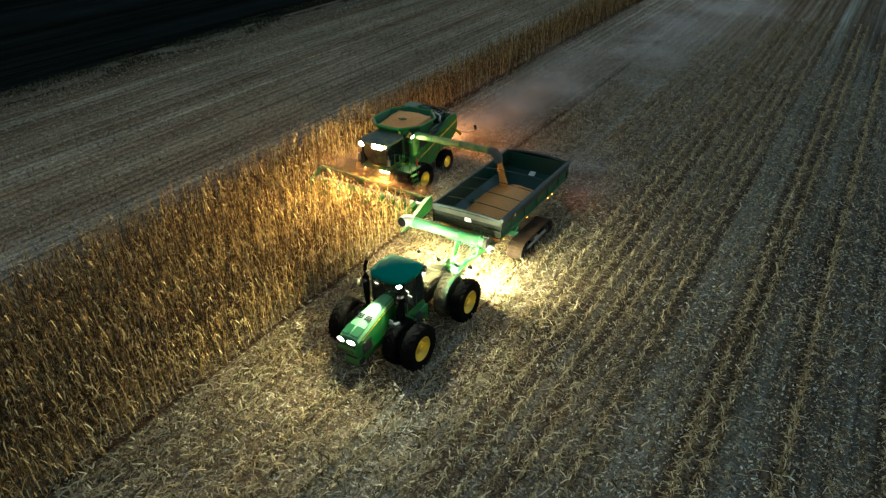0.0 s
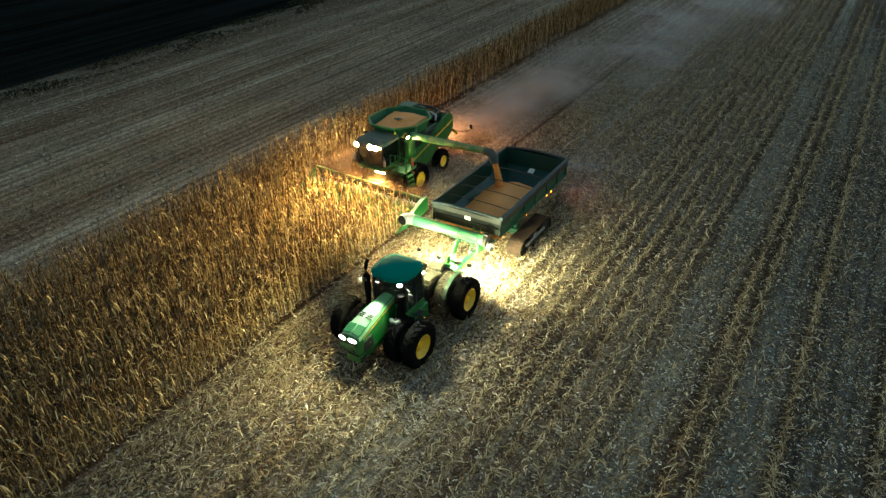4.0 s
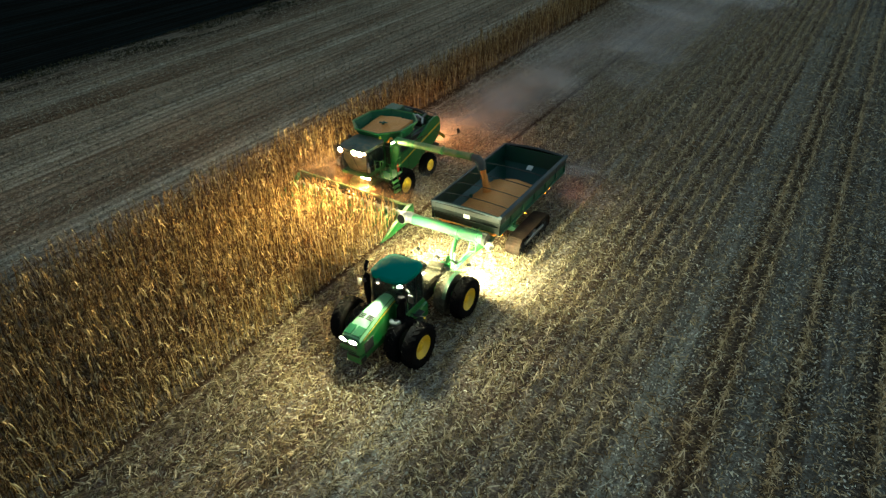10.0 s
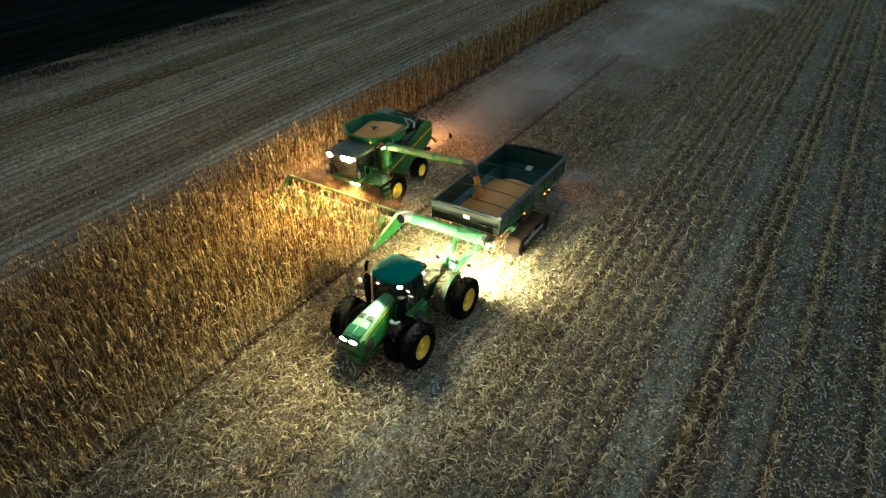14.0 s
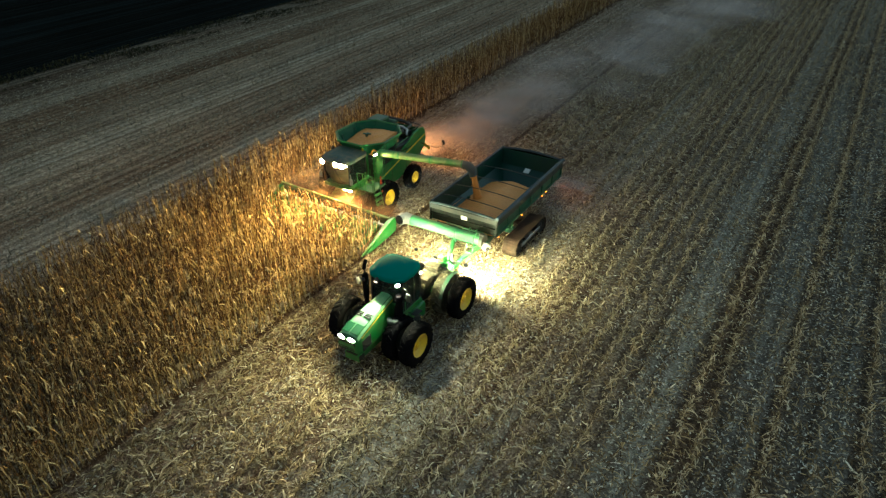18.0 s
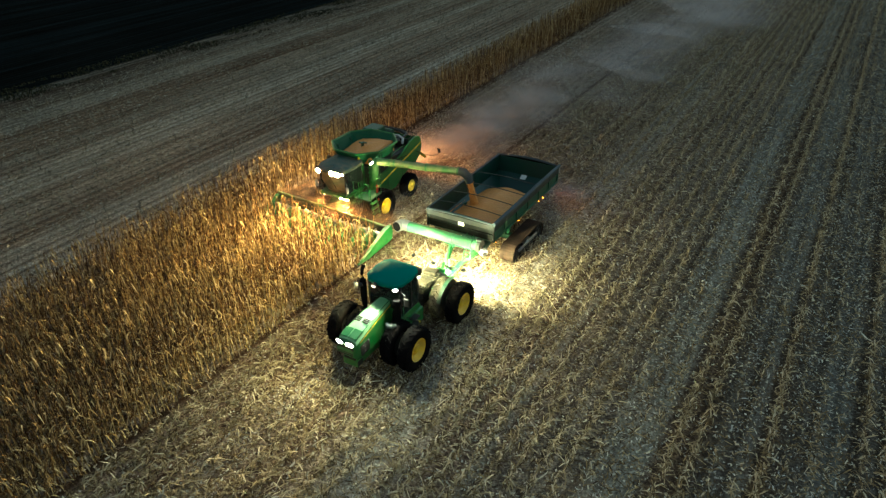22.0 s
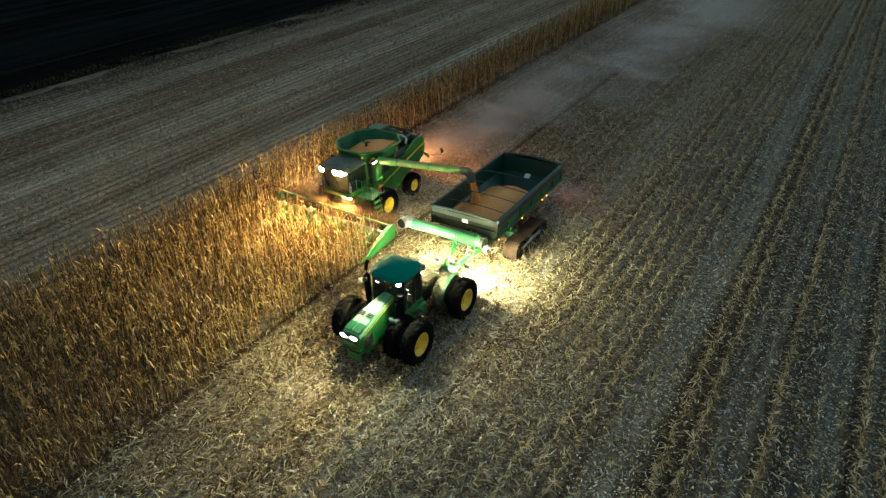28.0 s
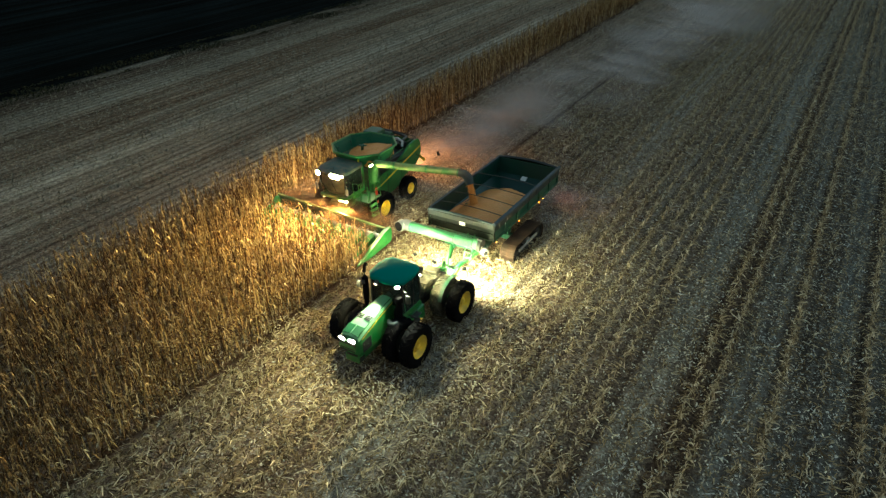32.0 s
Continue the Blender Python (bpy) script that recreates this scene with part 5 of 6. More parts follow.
    quick("operator_seat", lambda b: (bx(b, (MX, -9.28, 2.45), (0.5, 0.5, 0.16), bevel=0.05), bx(b, (MX, -9.53, 2.85), (0.5, 0.14, 0.75), 8, bevel=0.05)), BLACK, K)

    def croof(z, g):
        pts = [(-0.8, -10.13), (0.8, -10.13), (1.02, -9.88), (1.05, -8.58), (0.8, -8.00), (0, -7.86), (-0.8, -8.00), (-1.05, -8.58), (-1.02, -9.88)]
        return [(MX + x * g, -8.98 + (y + 8.98) * g, z) for x, y in pts]
    quick("cab_roof", lambda b: loft(b, [croof(3.48, 0.95), croof(3.53, 1.0), croof(3.68, 1.0), croof(3.76, 0.9), croof(3.80, 0.5)]), CAB_TOP, K, "dusty grey-brown cab roof", True)
    for x in (-0.76, -0.39):
        lamp("roof_light", K, (MX + x, -7.88, 3.60), (x * 0.3 - 0.05, 1, -0.05), 0.33, 0.30, CAB_LAMP, lip=0.09)
    for x in (0.60,):
        lamp("roof_light", K, (MX + x, -7.88, 3.60), (x * 0.1, 1, -0.05), 0.33, 0.28, CAB_LAMP, lip=0.09)
    # lamps added at the cab corners to brighten the corn beside the header
    lamp("corner_fill_light", K, (MX + 0.95, -8.05, 3.58), (0.95, 1, -0.15), 0.18, 0.14, CORNER_FILL)
    lamp("corner_fill_light", K, (MX - 0.95, -8.05, 3.58), (-0.8, 1, -0.3), 0.13, 0.10, CORNER_FILL)
    # unseen lamp added behind the tank to brighten the far corn
    lamp("side_light", K, (MX + 1.78, -10.2, 3.30), (1, -0.25, -0.12), 0.22, 0.18, FAR_FILL)
    lamp("side_light", K, (MX - 2.0, -9.45, 3.98), (-0.9, 0.35, -0.7), 0.22, 0.22, SIDE_N, lip=0.05)
    for x in (-0.80, -0.42):
        lamp("low_light", K, (MX + x + 0.1, -8.5, 1.75), (x * 0.3, 1, -0.55), 0.28, 0.22, LOW_C, lip=0.03)
    # added lamp, not clearly seen, to brighten the far part of the header
    lamp("low_light", K, (MX + 0.95, -8.5, 1.80), (0.45, 1, -0.40), 0.22, 0.16, LOW_C, lip=0.05)
    lamp("rear_light", K, (MX - 1.0, -15.3, 2.35), (-0.2, -1, -0.25), 0.18, 0.12, REAR_C, label="warm rear work light")
    lamp("rear_light", K, (MX + 0.6, -15.3, 2.35), (0.1, -1, -0.25), 0.18, 0.12, REAR_C, label="warm rear work light")

    # feeder house
    quick("feeder_house", lambda b: prism(b, [(-9.8, 1.9), (-8.3, 1.05), (-8.1, 0.45), (-8.6, 0.35), (-10.2, 1.2)], MX - 0.75, MX + 0.75), GREEN, K, "green feeder house")
    # platform, rails and ladder on the near side
    quick("platform", lambda b: bx(b, (MX - 1.75, -9.3, 1.93), (1.0, 1.3, 0.06), bevel=0.01), DARK_GREEN, K)
    rails = [[(MX - 1.2, -8.65, 1.95), (MX - 1.2, -8.65, 2.95), (MX - 1.6, -8.65, 3.0), (MX - 1.6, -8.65, 1.95)], [(MX - 2.2, -8.75, 1.95), (MX - 2.2, -8.75, 2.9), (MX - 1.75, -8.68, 2.95), (MX - 1.75, -8.68, 1.95)], [(MX - 2.22, -9.4, 1.95), (MX - 2.22, -9.4, 2.95), (MX - 2.22, -9.9, 2.95), (MX - 2.22, -9.9, 1.95)], [(MX - 1.62, -8.66, 2.45), (MX - 1.2, -8.66, 2.45)], [(MX - 2.2, -8.72, 2.4), (MX - 1.76, -8.68, 2.4)], [(MX - 2.22, -9.4, 2.45), (MX - 2.22, -9.9, 2.45)]]
    for r in rails:
        quick("hand_rail", lambda b: pipe(b, r, 0.024, 6), GREEN, K)
    for y in (-8.78, -9.32):
        quick("ladder_rail", lambda b: pipe(b, [(MX - 2.25, y, 2.7), (MX - 2.3, y, 1.9), (MX - 2.62, y + 0.1, 0.5)], 0.025, 6), GREEN, K)
    for k in range(5):
        quick("ladder_step", lambda b: bx(b, (MX - 2.33 - 0.065 * k, -9.03 + 0.02 * k, 1.7 - 0.28 * k), (0.2, 0.56, 0.04)), GREEN, K)
    quick("reflector", lambda b: bx(b, (MX - 2.36, -9.42, 1.75), (0.03, 0.1, 0.14)), RED, K, "red reflector")
    quick("yellow_step", lambda b: bx(b, (MX - 2.66, -8.98, 0.48), (0.22, 0.5, 0.05), bevel=0.01), YELLOW, K)
    quick("tool_box", lambda b: bx(b, (MX - 1.55, -10.0, 1.75), (0.5, 0.5, 0.4), bevel=0.03), GREEN, K)

    # rails, hoses and small gear round the cab and the platform
    quick("side_post", lambda b: (bx(b, (MX - 1.55, -9.95, 2.9), (0.20, 0.16, 1.9), bevel=0.03), [bx(b, (MX - 1.55, -9.86, 2.2 + 0.3 * k), (0.24, 0.05, 0.05), bevel=0.01) for k in range(5)]), GREEN, K, "green upright beside the cab")
    for y in (-9.0, -9.45):
        quick("hand_rail", lambda b: pipe(b, [(MX - 1.3, y, 1.95), (MX - 1.3, y, 2.7), (MX - 1.28, y - 0.35, 2.72), (MX - 1.28, y - 0.35, 1.95)], 0.02, 6), GREEN, K)
    for k in range(5):
        x = MX - 1.32 - 0.13 * k
        quick("hose", lambda b: pipe(b, [(x, -8.7, 1.85), (x - 0.05, -8.52, 1.6), (x + 0.04, -8.42, 1.2), (x, -8.3, 0.85)], 0.018, 6), BLACK, K)
    quick("fire_bottle", lambda b: (cyl(b, (MX - 2.05, -9.75, 2.0), (MX - 2.05, -9.75, 2.4), 0.07, seg=12), cyl(b, (MX - 2.05, -9.75, 2.4), (MX - 2.05, -9.75, 2.5), 0.03, seg=8)), RED, K, "red fire bottle")
    for k in range(4):
        quick("tank_step", lambda b: bx(b, (MX - 1.78, -10.35, 2.2 + 0.33 * k), (0.05, 0.36, 0.04)), GREEN, K)
    for y in (-10.18, -10.52):
        quick("tank_ladder_rail", lambda b: pipe(b, [(MX - 1.79, y, 2.05), (MX - 1.79, y, 3.5)], 0.018, 6), GREEN, K)
    quick("cab_wiper", lambda b: pipe(b, [(MX, -8.02, 3.42), (MX - 0.25, -8.02, 2.9), (MX - 0.4, -8.1, 2.5)], 0.014, 6), BLACK, K)
    quick("roof_beacon", lambda b: cyl(b, (MX - 0.75, -9.9, 3.75), (MX - 0.75, -9.9, 3.93), 0.07, 0.05, seg=12), YELLOW, K, "amber roof beacon")
    quick("antenna_dome", lambda b: cyl(b, (MX, -8.35, 3.76), (MX, -8.35, 3.87), 0.17, 0.11, seg=16), CAB_TOP, K, "dusty antenna dome", True)
    # wheels and axles
    fw = wheel_meshes(1.0, 0.78, 0.47, 22)
    rw = wheel_meshes(0.78, 0.52, 0.36, 18)
    for s in (-1, 1):
        wheel(K, fw, (MX + s * 2.02, -10.15, 1.0), 1.0, 8, s > 0)
        wheel(K, rw, (MX + s * 1.62, -13.65, 0.78), 0.78, 8, s > 0)
    quick("front_axle", lambda b: (bx(b, (MX, -10.15, 1.05), (3.2, 0.4, 0.45), bevel=0.05), cyl(b, (MX - 1.9, -10.15, 1.0), (MX + 1.9, -10.15, 1.0), 0.2)), GREEN, K)
    quick("rear_axle", lambda b: (bx(b, (MX, -13.65, 0.85), (2.6, 0.25, 0.25), bevel=0.03), bx(b, (MX, -13.5, 1.35), (0.5, 0.5, 0.9))), GREEN, K)

    # unloading auger
    A, B = Vector((MX - 1.95, -9.95, 3.88)), Vector((2.25, -10.95, 4.02))
    d = B - A
    quick("auger_elbow", lambda b: pipe(b, [(MX - 1.75, -10.0, 2.6), (MX - 1.8, -10.0, 3.3), (MX - 1.83, -9.98, 3.7), A + d * 0.02], [0.24, 0.24, 0.25, 0.23], 16), GREEN, K, "", True)
    O = Vector((0, 0, 0))
    tube = quick("unloading_auger", lambda b: pipe(b, [O, d * 0.24, d * 0.245, d * 0.6, d], [0.215, 0.215, 0.20, 0.20, 0.20], 18), AUGER_LIT, K, "green unloading auger tube, warm lamp light in its colour", True)
    for f in (0.02, 0.24, 0.62, 0.985):
        quick("auger_band", lambda b: pipe(b, [d * (f - 0.007), d * (f + 0.007)], 0.235, 18), GREEN, tube, "", True)
    quick("auger_spout", lambda b: pipe(b, [d * 0.99, d + Vector((-0.25, -0.05, -0.03)), d + Vector((-0.48, -0.08, -0.22)), d + Vector((-0.58, -0.08, -0.58))], [0.215, 0.25, 0.26, 0.23], 16), BOOT, tube, "grey-blue rubber spout boot", True)
    tube.location = A
    SWING.append((tube, A))
    quick("marker_arm", lambda b: pipe(b, [(left, -14.6, 2.75), (MX - 2.4, -14.5, 2.72), (MX - 3.1, -14.25, 2.85), (MX - 3.55, -14.2, 3.05), (MX - 3.62, -14.2, 3.2)], 0.018, 6), BLACK, K, "thin marker arm")
    quick("marker_paddle", lambda b: bx(b, (MX - 3.63, -14.2, 3.32), (0.2, 0.06, 0.3), 0, 10, bevel=0.03), BLACK, K, "dark marker paddle")
    quick("marker_paddle", lambda b: bx(b, (MX - 1.9, -15.0, 2.4), (0.5, 0.06, 0.22), 0, -30, bevel=0.03), YELLOW, K, "yellow reflector panel")

    # corn header
    x0, x1 = 5.15, 13.5
    XC = (x0 + x1) / 2
    quick("header_beam", lambda b: (bx(b, (XC, -7.98, 0.80), (x1 - x0, 0.08, 0.75), 0, -2.2, bevel=0.02)), DARK_GREEN, K, "long dark green header back wall")
    # yellow-green stands for lamp light along the beam's top edge
    quick("header_top_tube", lambda b: bx(b, (XC, -7.95, 1.19), (x1 - x0, 0.15, 0.10), 0, -2.2, bevel=0.02), AUGER_LIT, K, "green top tube, its lit yellow edge put into the colour")
    quick("header_floor", lambda b: bx(b, (XC, -7.5, 0.36), (x1 - x0, 0.9, 0.06), 6), DARK_GREEN, K)
    quick("cross_auger", lambda b: cyl(b, (x0 + 0.1, -7.5, 0.70), (x1 - 0.1, -7.5, 0.70), 0.17, seg=16), STEEL, K, "dull steel cross auger", True)

    def flight(b, a, c, hand):
        n = 60
        ra, rb = [], []
        for k in range(n + 1):
            f = k / n
            t = f * hand * 2 * math.pi * abs(c - a) / 0.5
            ra.append((a + (c - a) * f, -7.5 + 0.17 * math.cos(t), 0.70 + 0.17 * math.sin(t)))
            rb.append((a + (c - a) * f, -7.5 + 0.31 * math.cos(t), 0.70 + 0.31 * math.sin(t)))
        va, vb = [b.verts.new(p) for p in ra], [b.verts.new(p) for p in rb]
        for k in range(n):
            b.faces.new((va[k], va[k + 1], vb[k + 1], vb[k]))
    quick("auger_flight", lambda b: flight(b, x0 + 0.1, MX - 0.6, 1), STEEL, K)
    quick("auger_flight", lambda b: flight(b, x1 - 0.1, MX + 0.6, -1), STEEL, K)

    bm = bmesh.new()
    loft(bm, [[(w * sx, y, z + h * sz) for sx, sz in ((-1, 0), (-0.8, 0.7), (0, 1), (0.8, 0.7), (1, 0))] for y, z, w, h in ((-7.35, 0.55, 0.26, 0.40), (-6.95, 0.50, 0.25, 0.38), (-6.4, 0.34, 0.19, 0.28), (-5.9, 0.18, 0.10, 0.16), (-5.6, 0.12, 0.02, 0.04))])
    snout = bpy.data.meshes.new("snout")
    bm.to_mesh(snout)
    bm.free()
    snout.materials.append(GREEN)
    for k in range(CUT):
        o = new("snout", snout)
        o.parent = K
        o.location.x = EDGE - ROW / 2 + ROW * k
    for s, x in ((-1, x0), (1, x1)):
        far = 0.45 if s > 0 else 1.0
        quick("end_divider", lambda b: loft(b, [[(x - s * 0.06 + s * w0 * 0.8, y, z0), (x + s * w1 * 0.7, y, z0 + (z1 - z0) * 0.6), (x + s * w1 * 0.42, y, z1), (x - s * 0.10 - s * w0 * 0.2, y, z1 - 0.03), (x - s * 0.12, y, z0)] for y, z0, z1, w0, w1 in ((-8.0 + (q[0] + 8.0) * far, *q[1:]) for q in ((-8.0, 0.35, 1.22, 0.16, 0.20), (-7.5, 0.32, 1.22, 0.22, 0.30), (-6.9, 0.28, 1.0, 0.22, 0.26), (-6.2, 0.22, 0.72, 0.18, 0.20), (-5.5, 0.16, 0.42, 0.10, 0.12), (-4.95, 0.14, 0.24, 0.03, 0.04)))]), GREEN, K, "tall green end divider", True)
        quick("divider_tip", lambda b: cyl(b, (x, -8.0 + 2.95 * far, 0.19), (x, -7.7 + 2.95 * far, 0.13), 0.06, 0.02), BLACK, K, "black divider tip")
    return K


TANK = painted("tank_green", (0.007, 0.080, 0.036), 0.45, 0.15, gloss=0.2)
# green yellowed by lamp light painted in, under patches of beige dust
AUGER_LIT = painted("auger_lit_green", (0.05, 0.15, 0.035), 0.45, 0.75, 0.0, (0.34, 0.27, 0.14))
CORNER_FILL = glow("combine_corner_fill_glow", (1.0, 0.68, 0.34), 3200.0)
SIDE_N = glow("combine_near_side_glow", (1.0, 0.80, 0.50), 480.0)
FAR_FILL = glow("combine_far_fill_glow", (1.0, 0.66, 0.36), 3300.0)
LOW_C = glow("combine_low_glow", (1.0, 0.62, 0.30), 260.0)
REAR_C = glow("combine_rear_glow", (1.0, 0.40, 0.15), 1700.0)
combine = build_combine()


# ================= grain =================
def heap(name, x0, x1, y0, y1, z, peak, nx, ny, seed, base=0.25, bed=None):
    """A loose pile with a ragged surface and closed sides."""
    vs, fs = [], []
    for i in range(nx + 1):
        for j in range(ny + 1):
            x, y = x0 + (x1 - x0) * i / nx, y0 + (y1 - y0) * j / ny
            h = peak(x, y) + 0.05 * noise.noise((x * 1.3 + seed, y * 1.3, 0)) + 0.02 * noise.noise((x * 5 + seed, y * 5, 0))
            vs.append((x, y, max(z + h, bed(x, y)) if bed else z + h))
    n = ny + 1
    for i in range(nx):
        for j in range(ny):
            fs.append((i * n + j, (i + 1) * n + j, (i + 1) * n + j + 1, i * n + j + 1))
    edge = [i * n for i in range(nx + 1)] + [nx * n + j for j in range(1, n)] + [i * n + ny for i in range(nx - 1, -1, -1)] + [j for j in range(ny - 1, 0, -1)]
    k0 = len(vs)
    for e in edge:
        vs.append((vs[e][0], vs[e][1], z - base))
    m = len(edge)
    for a in range(m):
        b = (a + 1) % m
        fs.append((edge[b], edge[a], k0 + a, k0 + b))
    return new(name, mesh_from(name, vs, fs, GRAIN, True))


cart_grain = heap("grain_mound", CX - 1.72, CX + 1.72, CY0 - 0.25, CY1 + 0.3, 1.70,
                  lambda x, y: 0.60 * max(0, 1 - math.hypot((x - CX) / 2.1, (y + 8.4) / 4.0)) - 0.08 * abs(x - CX) - 0.42 * max(0, -10.3 - y), 30, 66, 3, -0.1,
                  lambda x, y: max(0.80, 0.78 + (abs(x - CX) - 0.42) * 0.83, 2.02 - (y - CY1 - 0.1) * 0.5) - 0.16)
tagged(cart_grain, "loose golden corn grain piled in the cart", "grain")
tank_grain = heap("grain_mound", MX - 1.18, MX + 1.34, -12.85, -10.4, 3.90,
                  lambda x, y: 0.16 * max(0, 1 - math.hypot(x - MX + 0.1, y + 11.7) / 1.7) + 0.10 * (-11.7 - y), 22, 20, 9, 0.5)
tagged(tank_grain, "golden corn grain filling the combine tank", "grain")

S0 = Vector((1.66, -11.05, 3.5))
bm = bmesh.new()
rings = []
for k in range(10):
    f = k / 9
    c = S0 + Vector((-0.24 * f, -0.33 * f, -2.0 * f))
    r = 0.16 + 0.20 * f ** 1.6
    rings.append([c + Vector(((r + 0.03 * noise.noise((a * 2, f * 6, 4))) * math.cos(a), (r * 0.8 + 0.03 * noise.noise((a * 2, f * 6, 9))) * math.sin(a), 0)) for a in [2 * math.pi * q / 14 for q in range(14)]])
loft(bm, rings)
stream = smooth(part("grain_stream", bm, GRAIN))
tagged(stream, "stream of golden corn grain falling from the auger spout", "grain")
CLUMPS = []
for k in range(8):
    bm = bmesh.new()
    for q in range(26):
        a, rr = random.uniform(0, 6.28), random.uniform(0.12, 0.24)
        bmesh.ops.create_icosphere(bm, subdivisions=1, radius=random.uniform(0.012, 0.024), matrix=Matrix.Translation((math.cos(a) * rr, math.sin(a) * rr * 0.8, random.uniform(-0.16, 0.16))))
    o = tagged(part("falling_grain", bm, GRAIN, stream), kind="stuff")
    CLUMPS.append((o, k / 8))


# ================= dust =================
def dust_material(name, col, most):
    m, nt, b = material(name, 1.0)
    nt.nodes.remove(b)
    tc = nt.nodes.new("ShaderNodeTexCoord")
    g = nt.nodes.new("ShaderNodeTexGradient")
    g.gradient_type = "SPHERICAL"
    nt.links.new(tc.outputs["Object"], g.inputs[0])
    n = noise_tex(nt, 1.1, 2)
    shape = ramp(nt, g.outputs["Fac"], [(0.0, (0, 0, 0)), (0.2, (0.10,) * 3), (0.6, (0.55,) * 3), (1.0, (1, 1, 1))])
    lumps = ramp(nt, n, [(0.28, (most * 0.35,) * 3), (0.72, (most,) * 3)])
    fac = mix(nt, 1.0, shape, lumps, "MULTIPLY")
    d, t, tr = nt.nodes.new("ShaderNodeBsdfDiffuse"), nt.nodes.new("ShaderNodeBsdfTranslucent"), nt.nodes.new("ShaderNodeBsdfTransparent")
    ms, ms2 = nt.nodes.new("ShaderNodeMixShader"), nt.nodes.new("ShaderNodeMixShader")
    d.inputs[0].default_value = (*col, 1)
    t.inputs[0].default_value = (*col, 1)
    ms.inputs[0].default_value = 0.5
    nt.links.new(d.outputs[0], ms.inputs[1])
    nt.links.new(t.outputs[0], ms.inputs[2])
    nt.links.new(fac, ms2.inputs[0])
    nt.links.new(tr.outputs[0], ms2.inputs[1])
    nt.links.new(ms.outputs[0], ms2.inputs[2])
    nt.links.new(ms2.outputs[0], nt.nodes["Material Output"].inputs[0])
    return m


DUST = dust_material("harvest_dust", (0.66, 0.59, 0.58), 0.22)
REAR_DUST = dust_material("rear_dust", (0.62, 0.50, 0.44), 0.50)
HAZE = dust_material("brown_haze", (0.42, 0.25, 0.14), 0.32)
THICK = dust_material("header_dust", (0.38, 0.20, 0.105), 0.68)
vs, fs = [], []
for turn_, tilt_, up_ in ((20, 42, 0.0), (140, 24, 0.0)):
    m = pose(0, 0, 0, 0, 0, turn_) @ pose(0, 0, 0, tilt_)
    k0 = len(vs)
    for i in range(7):
        for j in range(7):
            p = Vector((i / 3 - 1, j / 3 - 1, 0))
            p.z = up_ + 0.30 * noise.noise((p.x * 1.7 + turn_, p.y * 1.7, tilt_))
            vs.append(m @ p)
    for i in range(6):
        for j in range(6):
            fs.append((k0 + i * 7 + j, k0 + (i + 1) * 7 + j, k0 + (i + 1) * 7 + j + 1, k0 + i * 7 + j + 1))
PUFF = mesh_from("dust_puff", vs, fs, DUST, True)
PUFF_REAR = PUFF.copy()
PUFF_REAR.materials[0] = REAR_DUST
PUFF_HAZE = PUFF.copy()
PUFF_HAZE.materials[0] = HAZE
PUFF_THICK = PUFF.copy()
PUFF_THICK.materials[0] = THICK
PUFFS = []


def puff(x, y, z, r, rise=0.55, me=PUFF):
    o = new("dust_puff", me)
    o.scale = (r, r * 1.25, r * rise)
    tagged(o, "thin drifting dust cloud thrown up by the combine", "dust", "dust behind the combine", "stuff")
    PUFFS.append((o, (x, y, z), random.uniform(0, 360), random.uniform(-9, 9)))


for i in range(22):
    f = i / 21
    back = 1.6 + 70 * f ** 1.35
    r = 1.7 + 6.2 * f ** 0.8
    puff(9.0 - 0.13 * back + random.uniform(-1, 1) * (0.8 + 3.2 * f), -14.6 - back, 0.4 + 0.25 * r + random.uniform(0, 0.7), r)
for i in range(11):
    puff(9.6 - 0.22 * i + random.uniform(-0.5, 0.5), -15.9 - 1.45 * i, 0.9 + 0.06 * i, 1.9 + 0.13 * i, 0.62, PUFF_REAR)
for i in range(16):
    f = i / 15
    puff(7.5 - 9.5 * random.random() * (0.35 + f), -20 - 62 * f, 0.9 + random.uniform(0, 0.8), 3.2 + 4.5 * f, 0.4)
for i in range(13):
    puff(6.3 + 0.58 * i, -8.6 + random.uniform(-0.3, 0.3), 0.75 + random.uniform(-0.1, 0.5), random.uniform(1.0, 1.5), 0.7, PUFF_THICK)
for i in range(10):
    puff(6.4 + 0.65 * i, -8.05 + random.uniform(-0.15, 0.15), 0.95 + random.uniform(-0.1, 0.2), random.uniform(0.8, 1.1), 0.6, PUFF_THICK)
for i in range(5):
    puff(8.6 + 0.9 * i, -9.7 + random.uniform(-0.5, 0.4), 0.9 + random.uniform(-0.1, 0.7), random.uniform(1.2, 1.8), 0.7, PUFF_THICK)
for x, y, z, r in ((6.6, -10.9, 0.5, 1.0), (7.3, -12.2, 0.6, 1.2), (12.0, -10.0, 0.9, 1.5), (11.8, -13.0, 0.9, 1.5), (6.8, -14.5, 0.9, 1.5), (4.6, -16.0, 0.8, 2.0), (2.6, -17.5, 0.8, 2.4), (0.0, -17.0, 0.7, 2.2)):
    puff(x, y, z, r)
for x, y, z, r in ((-2.0, -14.4, 0.6, 2.2), (-1.4, -17.6, 0.7, 3.0)):
    puff(x, y, z, r, 0.6)
for x, y, z, r in ((8.9, -8.3, 2.3, 1.2), (9.8, -8.6, 2.6, 1.3), (10.8, -8.4, 2.0, 1.4), (8.2, -8.9, 1.8, 1.0), (11.4, -8.2, 1.3, 1.5), (12.4, -8.0, 1.0, 1.4)):
    puff(x, y, z, r, 0.6, PUFF_HAZE)


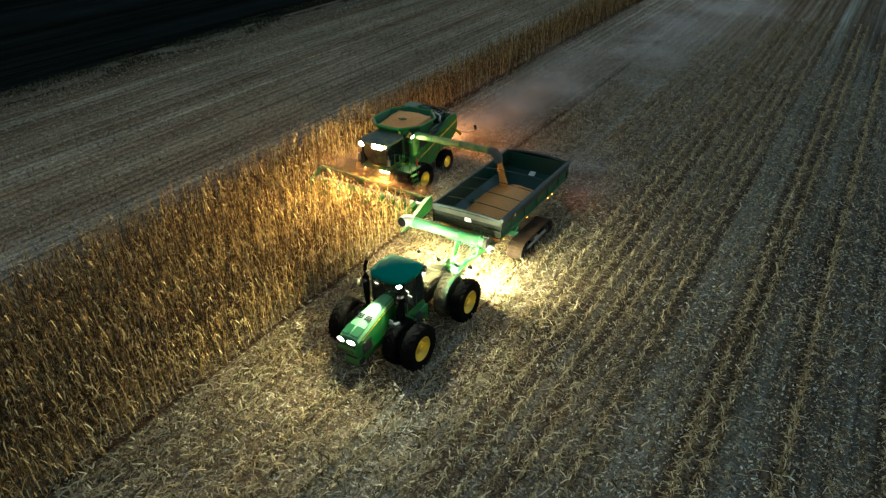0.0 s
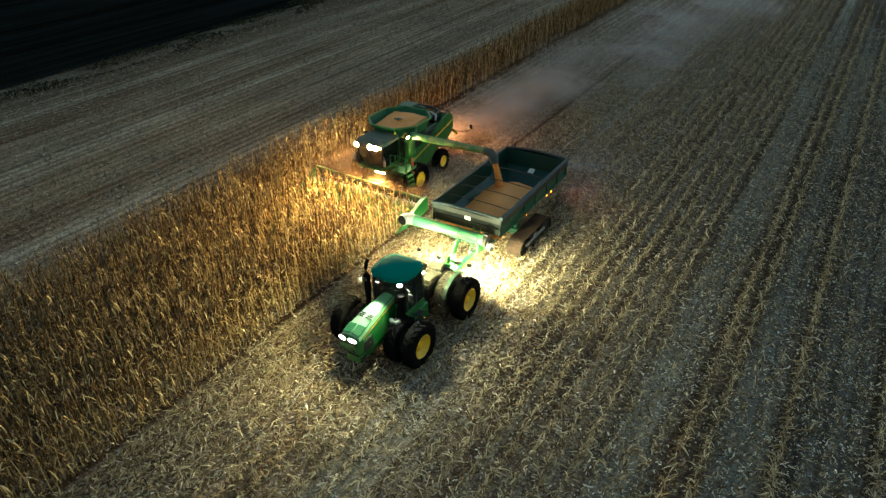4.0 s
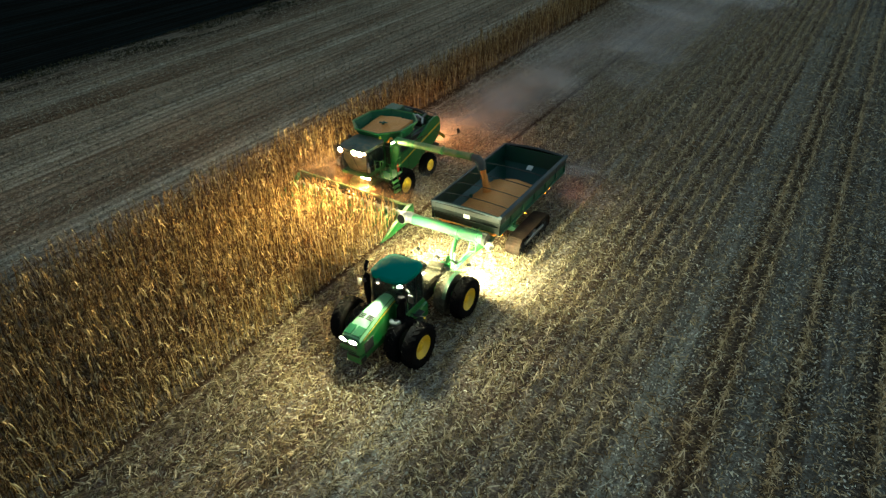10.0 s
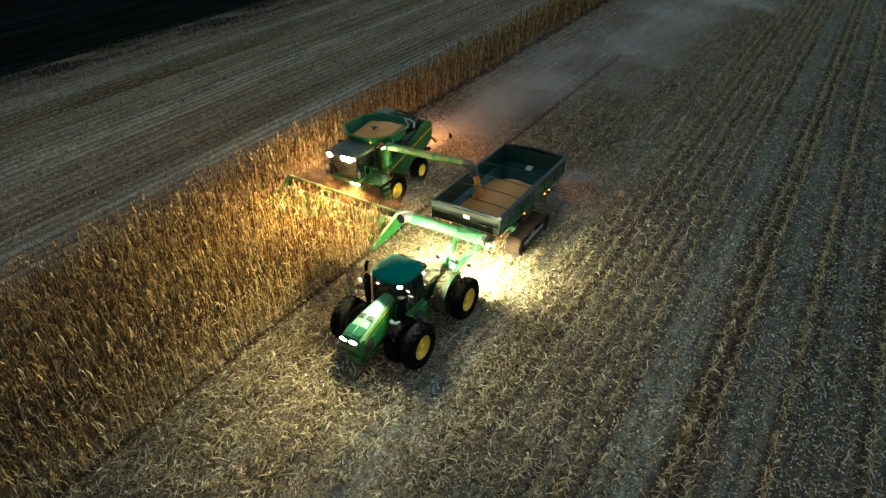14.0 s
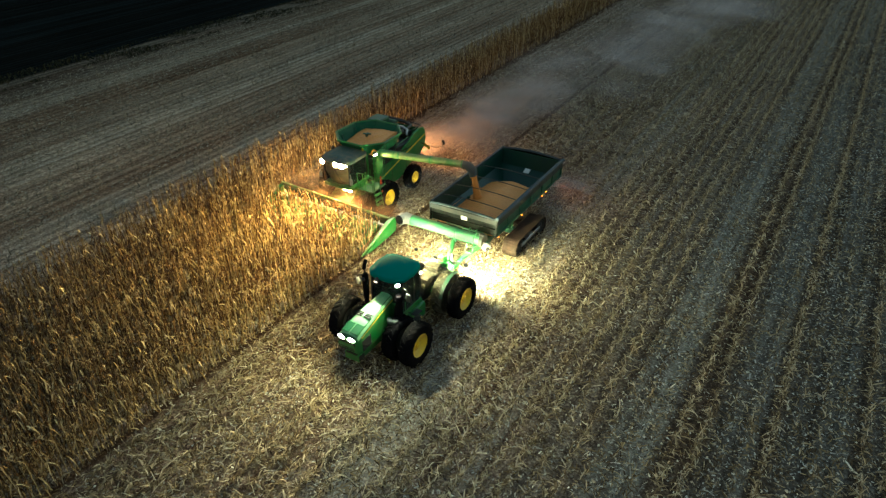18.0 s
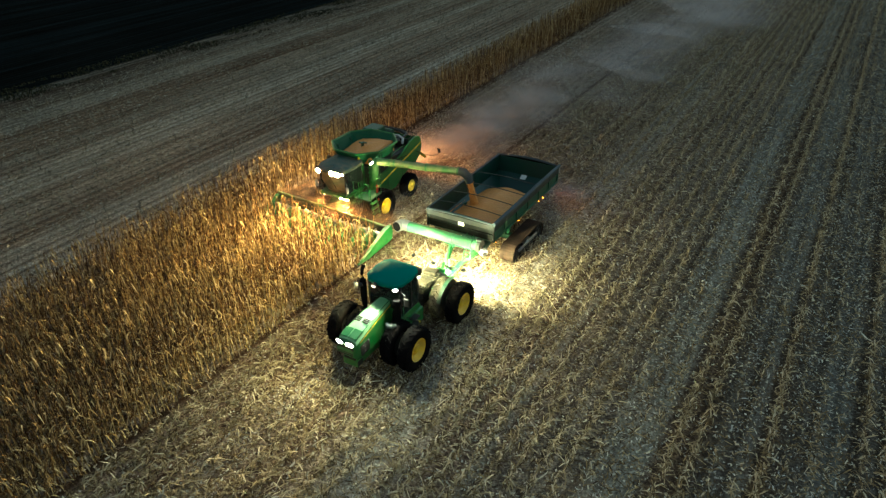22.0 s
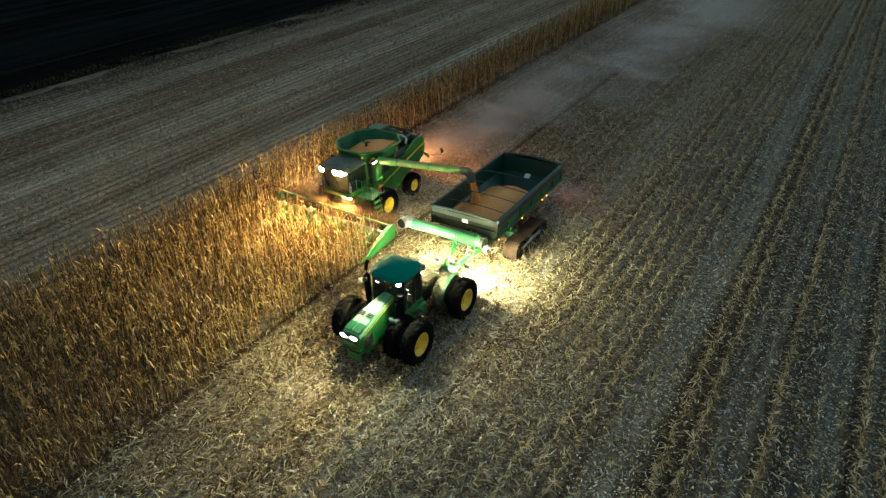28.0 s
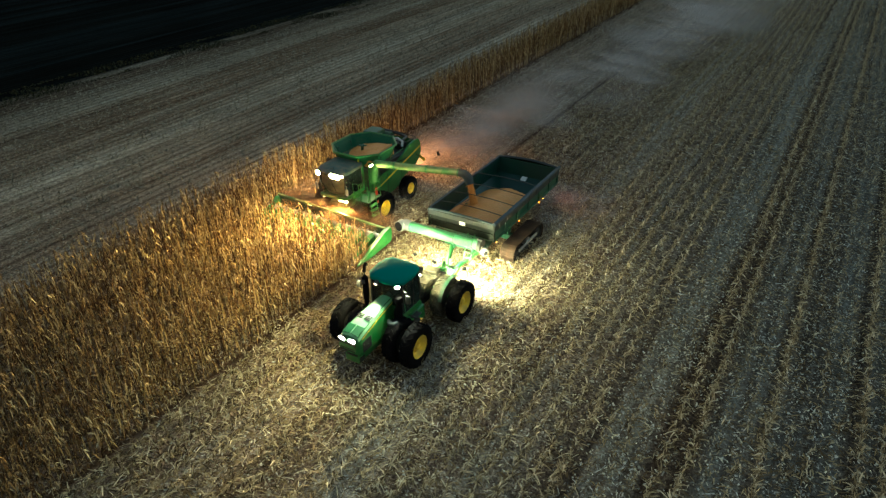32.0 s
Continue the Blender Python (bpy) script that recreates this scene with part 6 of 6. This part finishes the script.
# ================= movement =================
def along(t, col):
    """The way that the tractor (7) or the combine (8) has gone at t."""
    for a, b in zip(ROWS, ROWS[1:]):
        if t <= b[0]:
            return a[col] + (b[col] - a[col]) * (t - a[0]) / (b[0] - a[0])
    return ROWS[-1][col]


def motions():
    key_t = [r[0] for r in ROWS]
    for ob in (tractor, cart):
        walk(ob, [(t, pose(0, along(t, 7), 0)) for t in key_t])
    walk(combine, [(t, pose(0, along(t, 8), 0)) for t in key_t])
    # the unloading auger swings back as the combine pulls ahead, and its stream with it
    tube, A = SWING[0]
    swing = [(0, -13.5), (3, -13), (9, -12.5), (13.5, -12), (16.5, -3.5), (20, -2.2), (26, -1.6), (32, -0.2)]
    walk(tube, [(t, pose(*A, 0, 0, a)) for t, a in swing])

    def swung(t):
        for (t0, a0), (t1, a1) in zip(swing, swing[1:]):
            if t <= t1:
                return a0 + (a1 - a0) * (t - t0) / (t1 - t0)
        return swing[-1][1]
    walk(stream, [(t, pose(A.x, A.y + along(t, 8), 0, 0, 0, swung(t)) @ pose(-A.x, -A.y, 0)) for t in key_t])
    # the cart fills, the tank empties
    walk(cart_grain, [(t, pose(0, along(t, 7), 0.12 * t / 32) @ pose(0, -9.5, 1.6, 3.4 * t / 32) @ pose(0, 9.5, -1.6)) for t in key_t])
    walk(tank_grain, [(t, pose(MX, along(t, 8) - 11.6, 3.9 - 0.28 * t / 32, 0, 10 * t / 32) @ pose(-MX, 11.6, -3.9)) for t in key_t])
    # dust hangs behind the combine and churns
    for o, c, a, w in PUFFS:
        walk(o, [(t, pose(c[0], c[1] + along(t, 8), c[2], 0, 0, a + w * t)) for t in key_t])
    # wheels roll with the way gone
    half = [i * 0.5 for i in range(65)]
    for w, c, R, col, flip in SPIN:
        sgn = 1 if flip else -1
        walk(w, [(t, pose(*c) @ pose(0, 0, 0, 0, 0, flip) @ pose(0, 0, 0, sgn * math.degrees(along(t, col) / R))) for t in half])
    # grain falls from the spout, again and again
    for o, ph in CLUMPS:
        rows, t = [], -ph * 0.5
        while t < 32:
            for dt, f in ((0.0, 0.0), (0.2, 0.25), (0.45, 1.0)):
                if 0 <= t + dt <= 32:
                    rows.append((t + dt, pose(S0.x - 0.20 * f, S0.y - 0.28 * f, S0.z - 0.1 - 1.5 * f, 0, 0, 60 * f)))
            t += 0.5
        if rows[0][0] > 0:
            rows.insert(0, (0, rows[0][1]))
        if rows[-1][0] < 32:
            rows.append((32, rows[-1][1]))
        walk(o, rows)
    # the rolls pull the stalks down as the header reaches them
    fine = [i * 0.1 for i in range(321)]
    for s in swaths:
        y = s.location.y
        t0 = next((t for t in fine if along(t, 8) + HEAD_Y > y), None)
        if t0 is None:
            continue
        up, down = pose(0, y, 0), pose(0, y, -2.6)
        if t0 <= 0.05:
            walk(s, [(0, down), (32, down)])
            continue
        walk(s, [(0, up), (t0, up), (min(t0 + 0.4, 31.9), down), (32, down)])


motions()
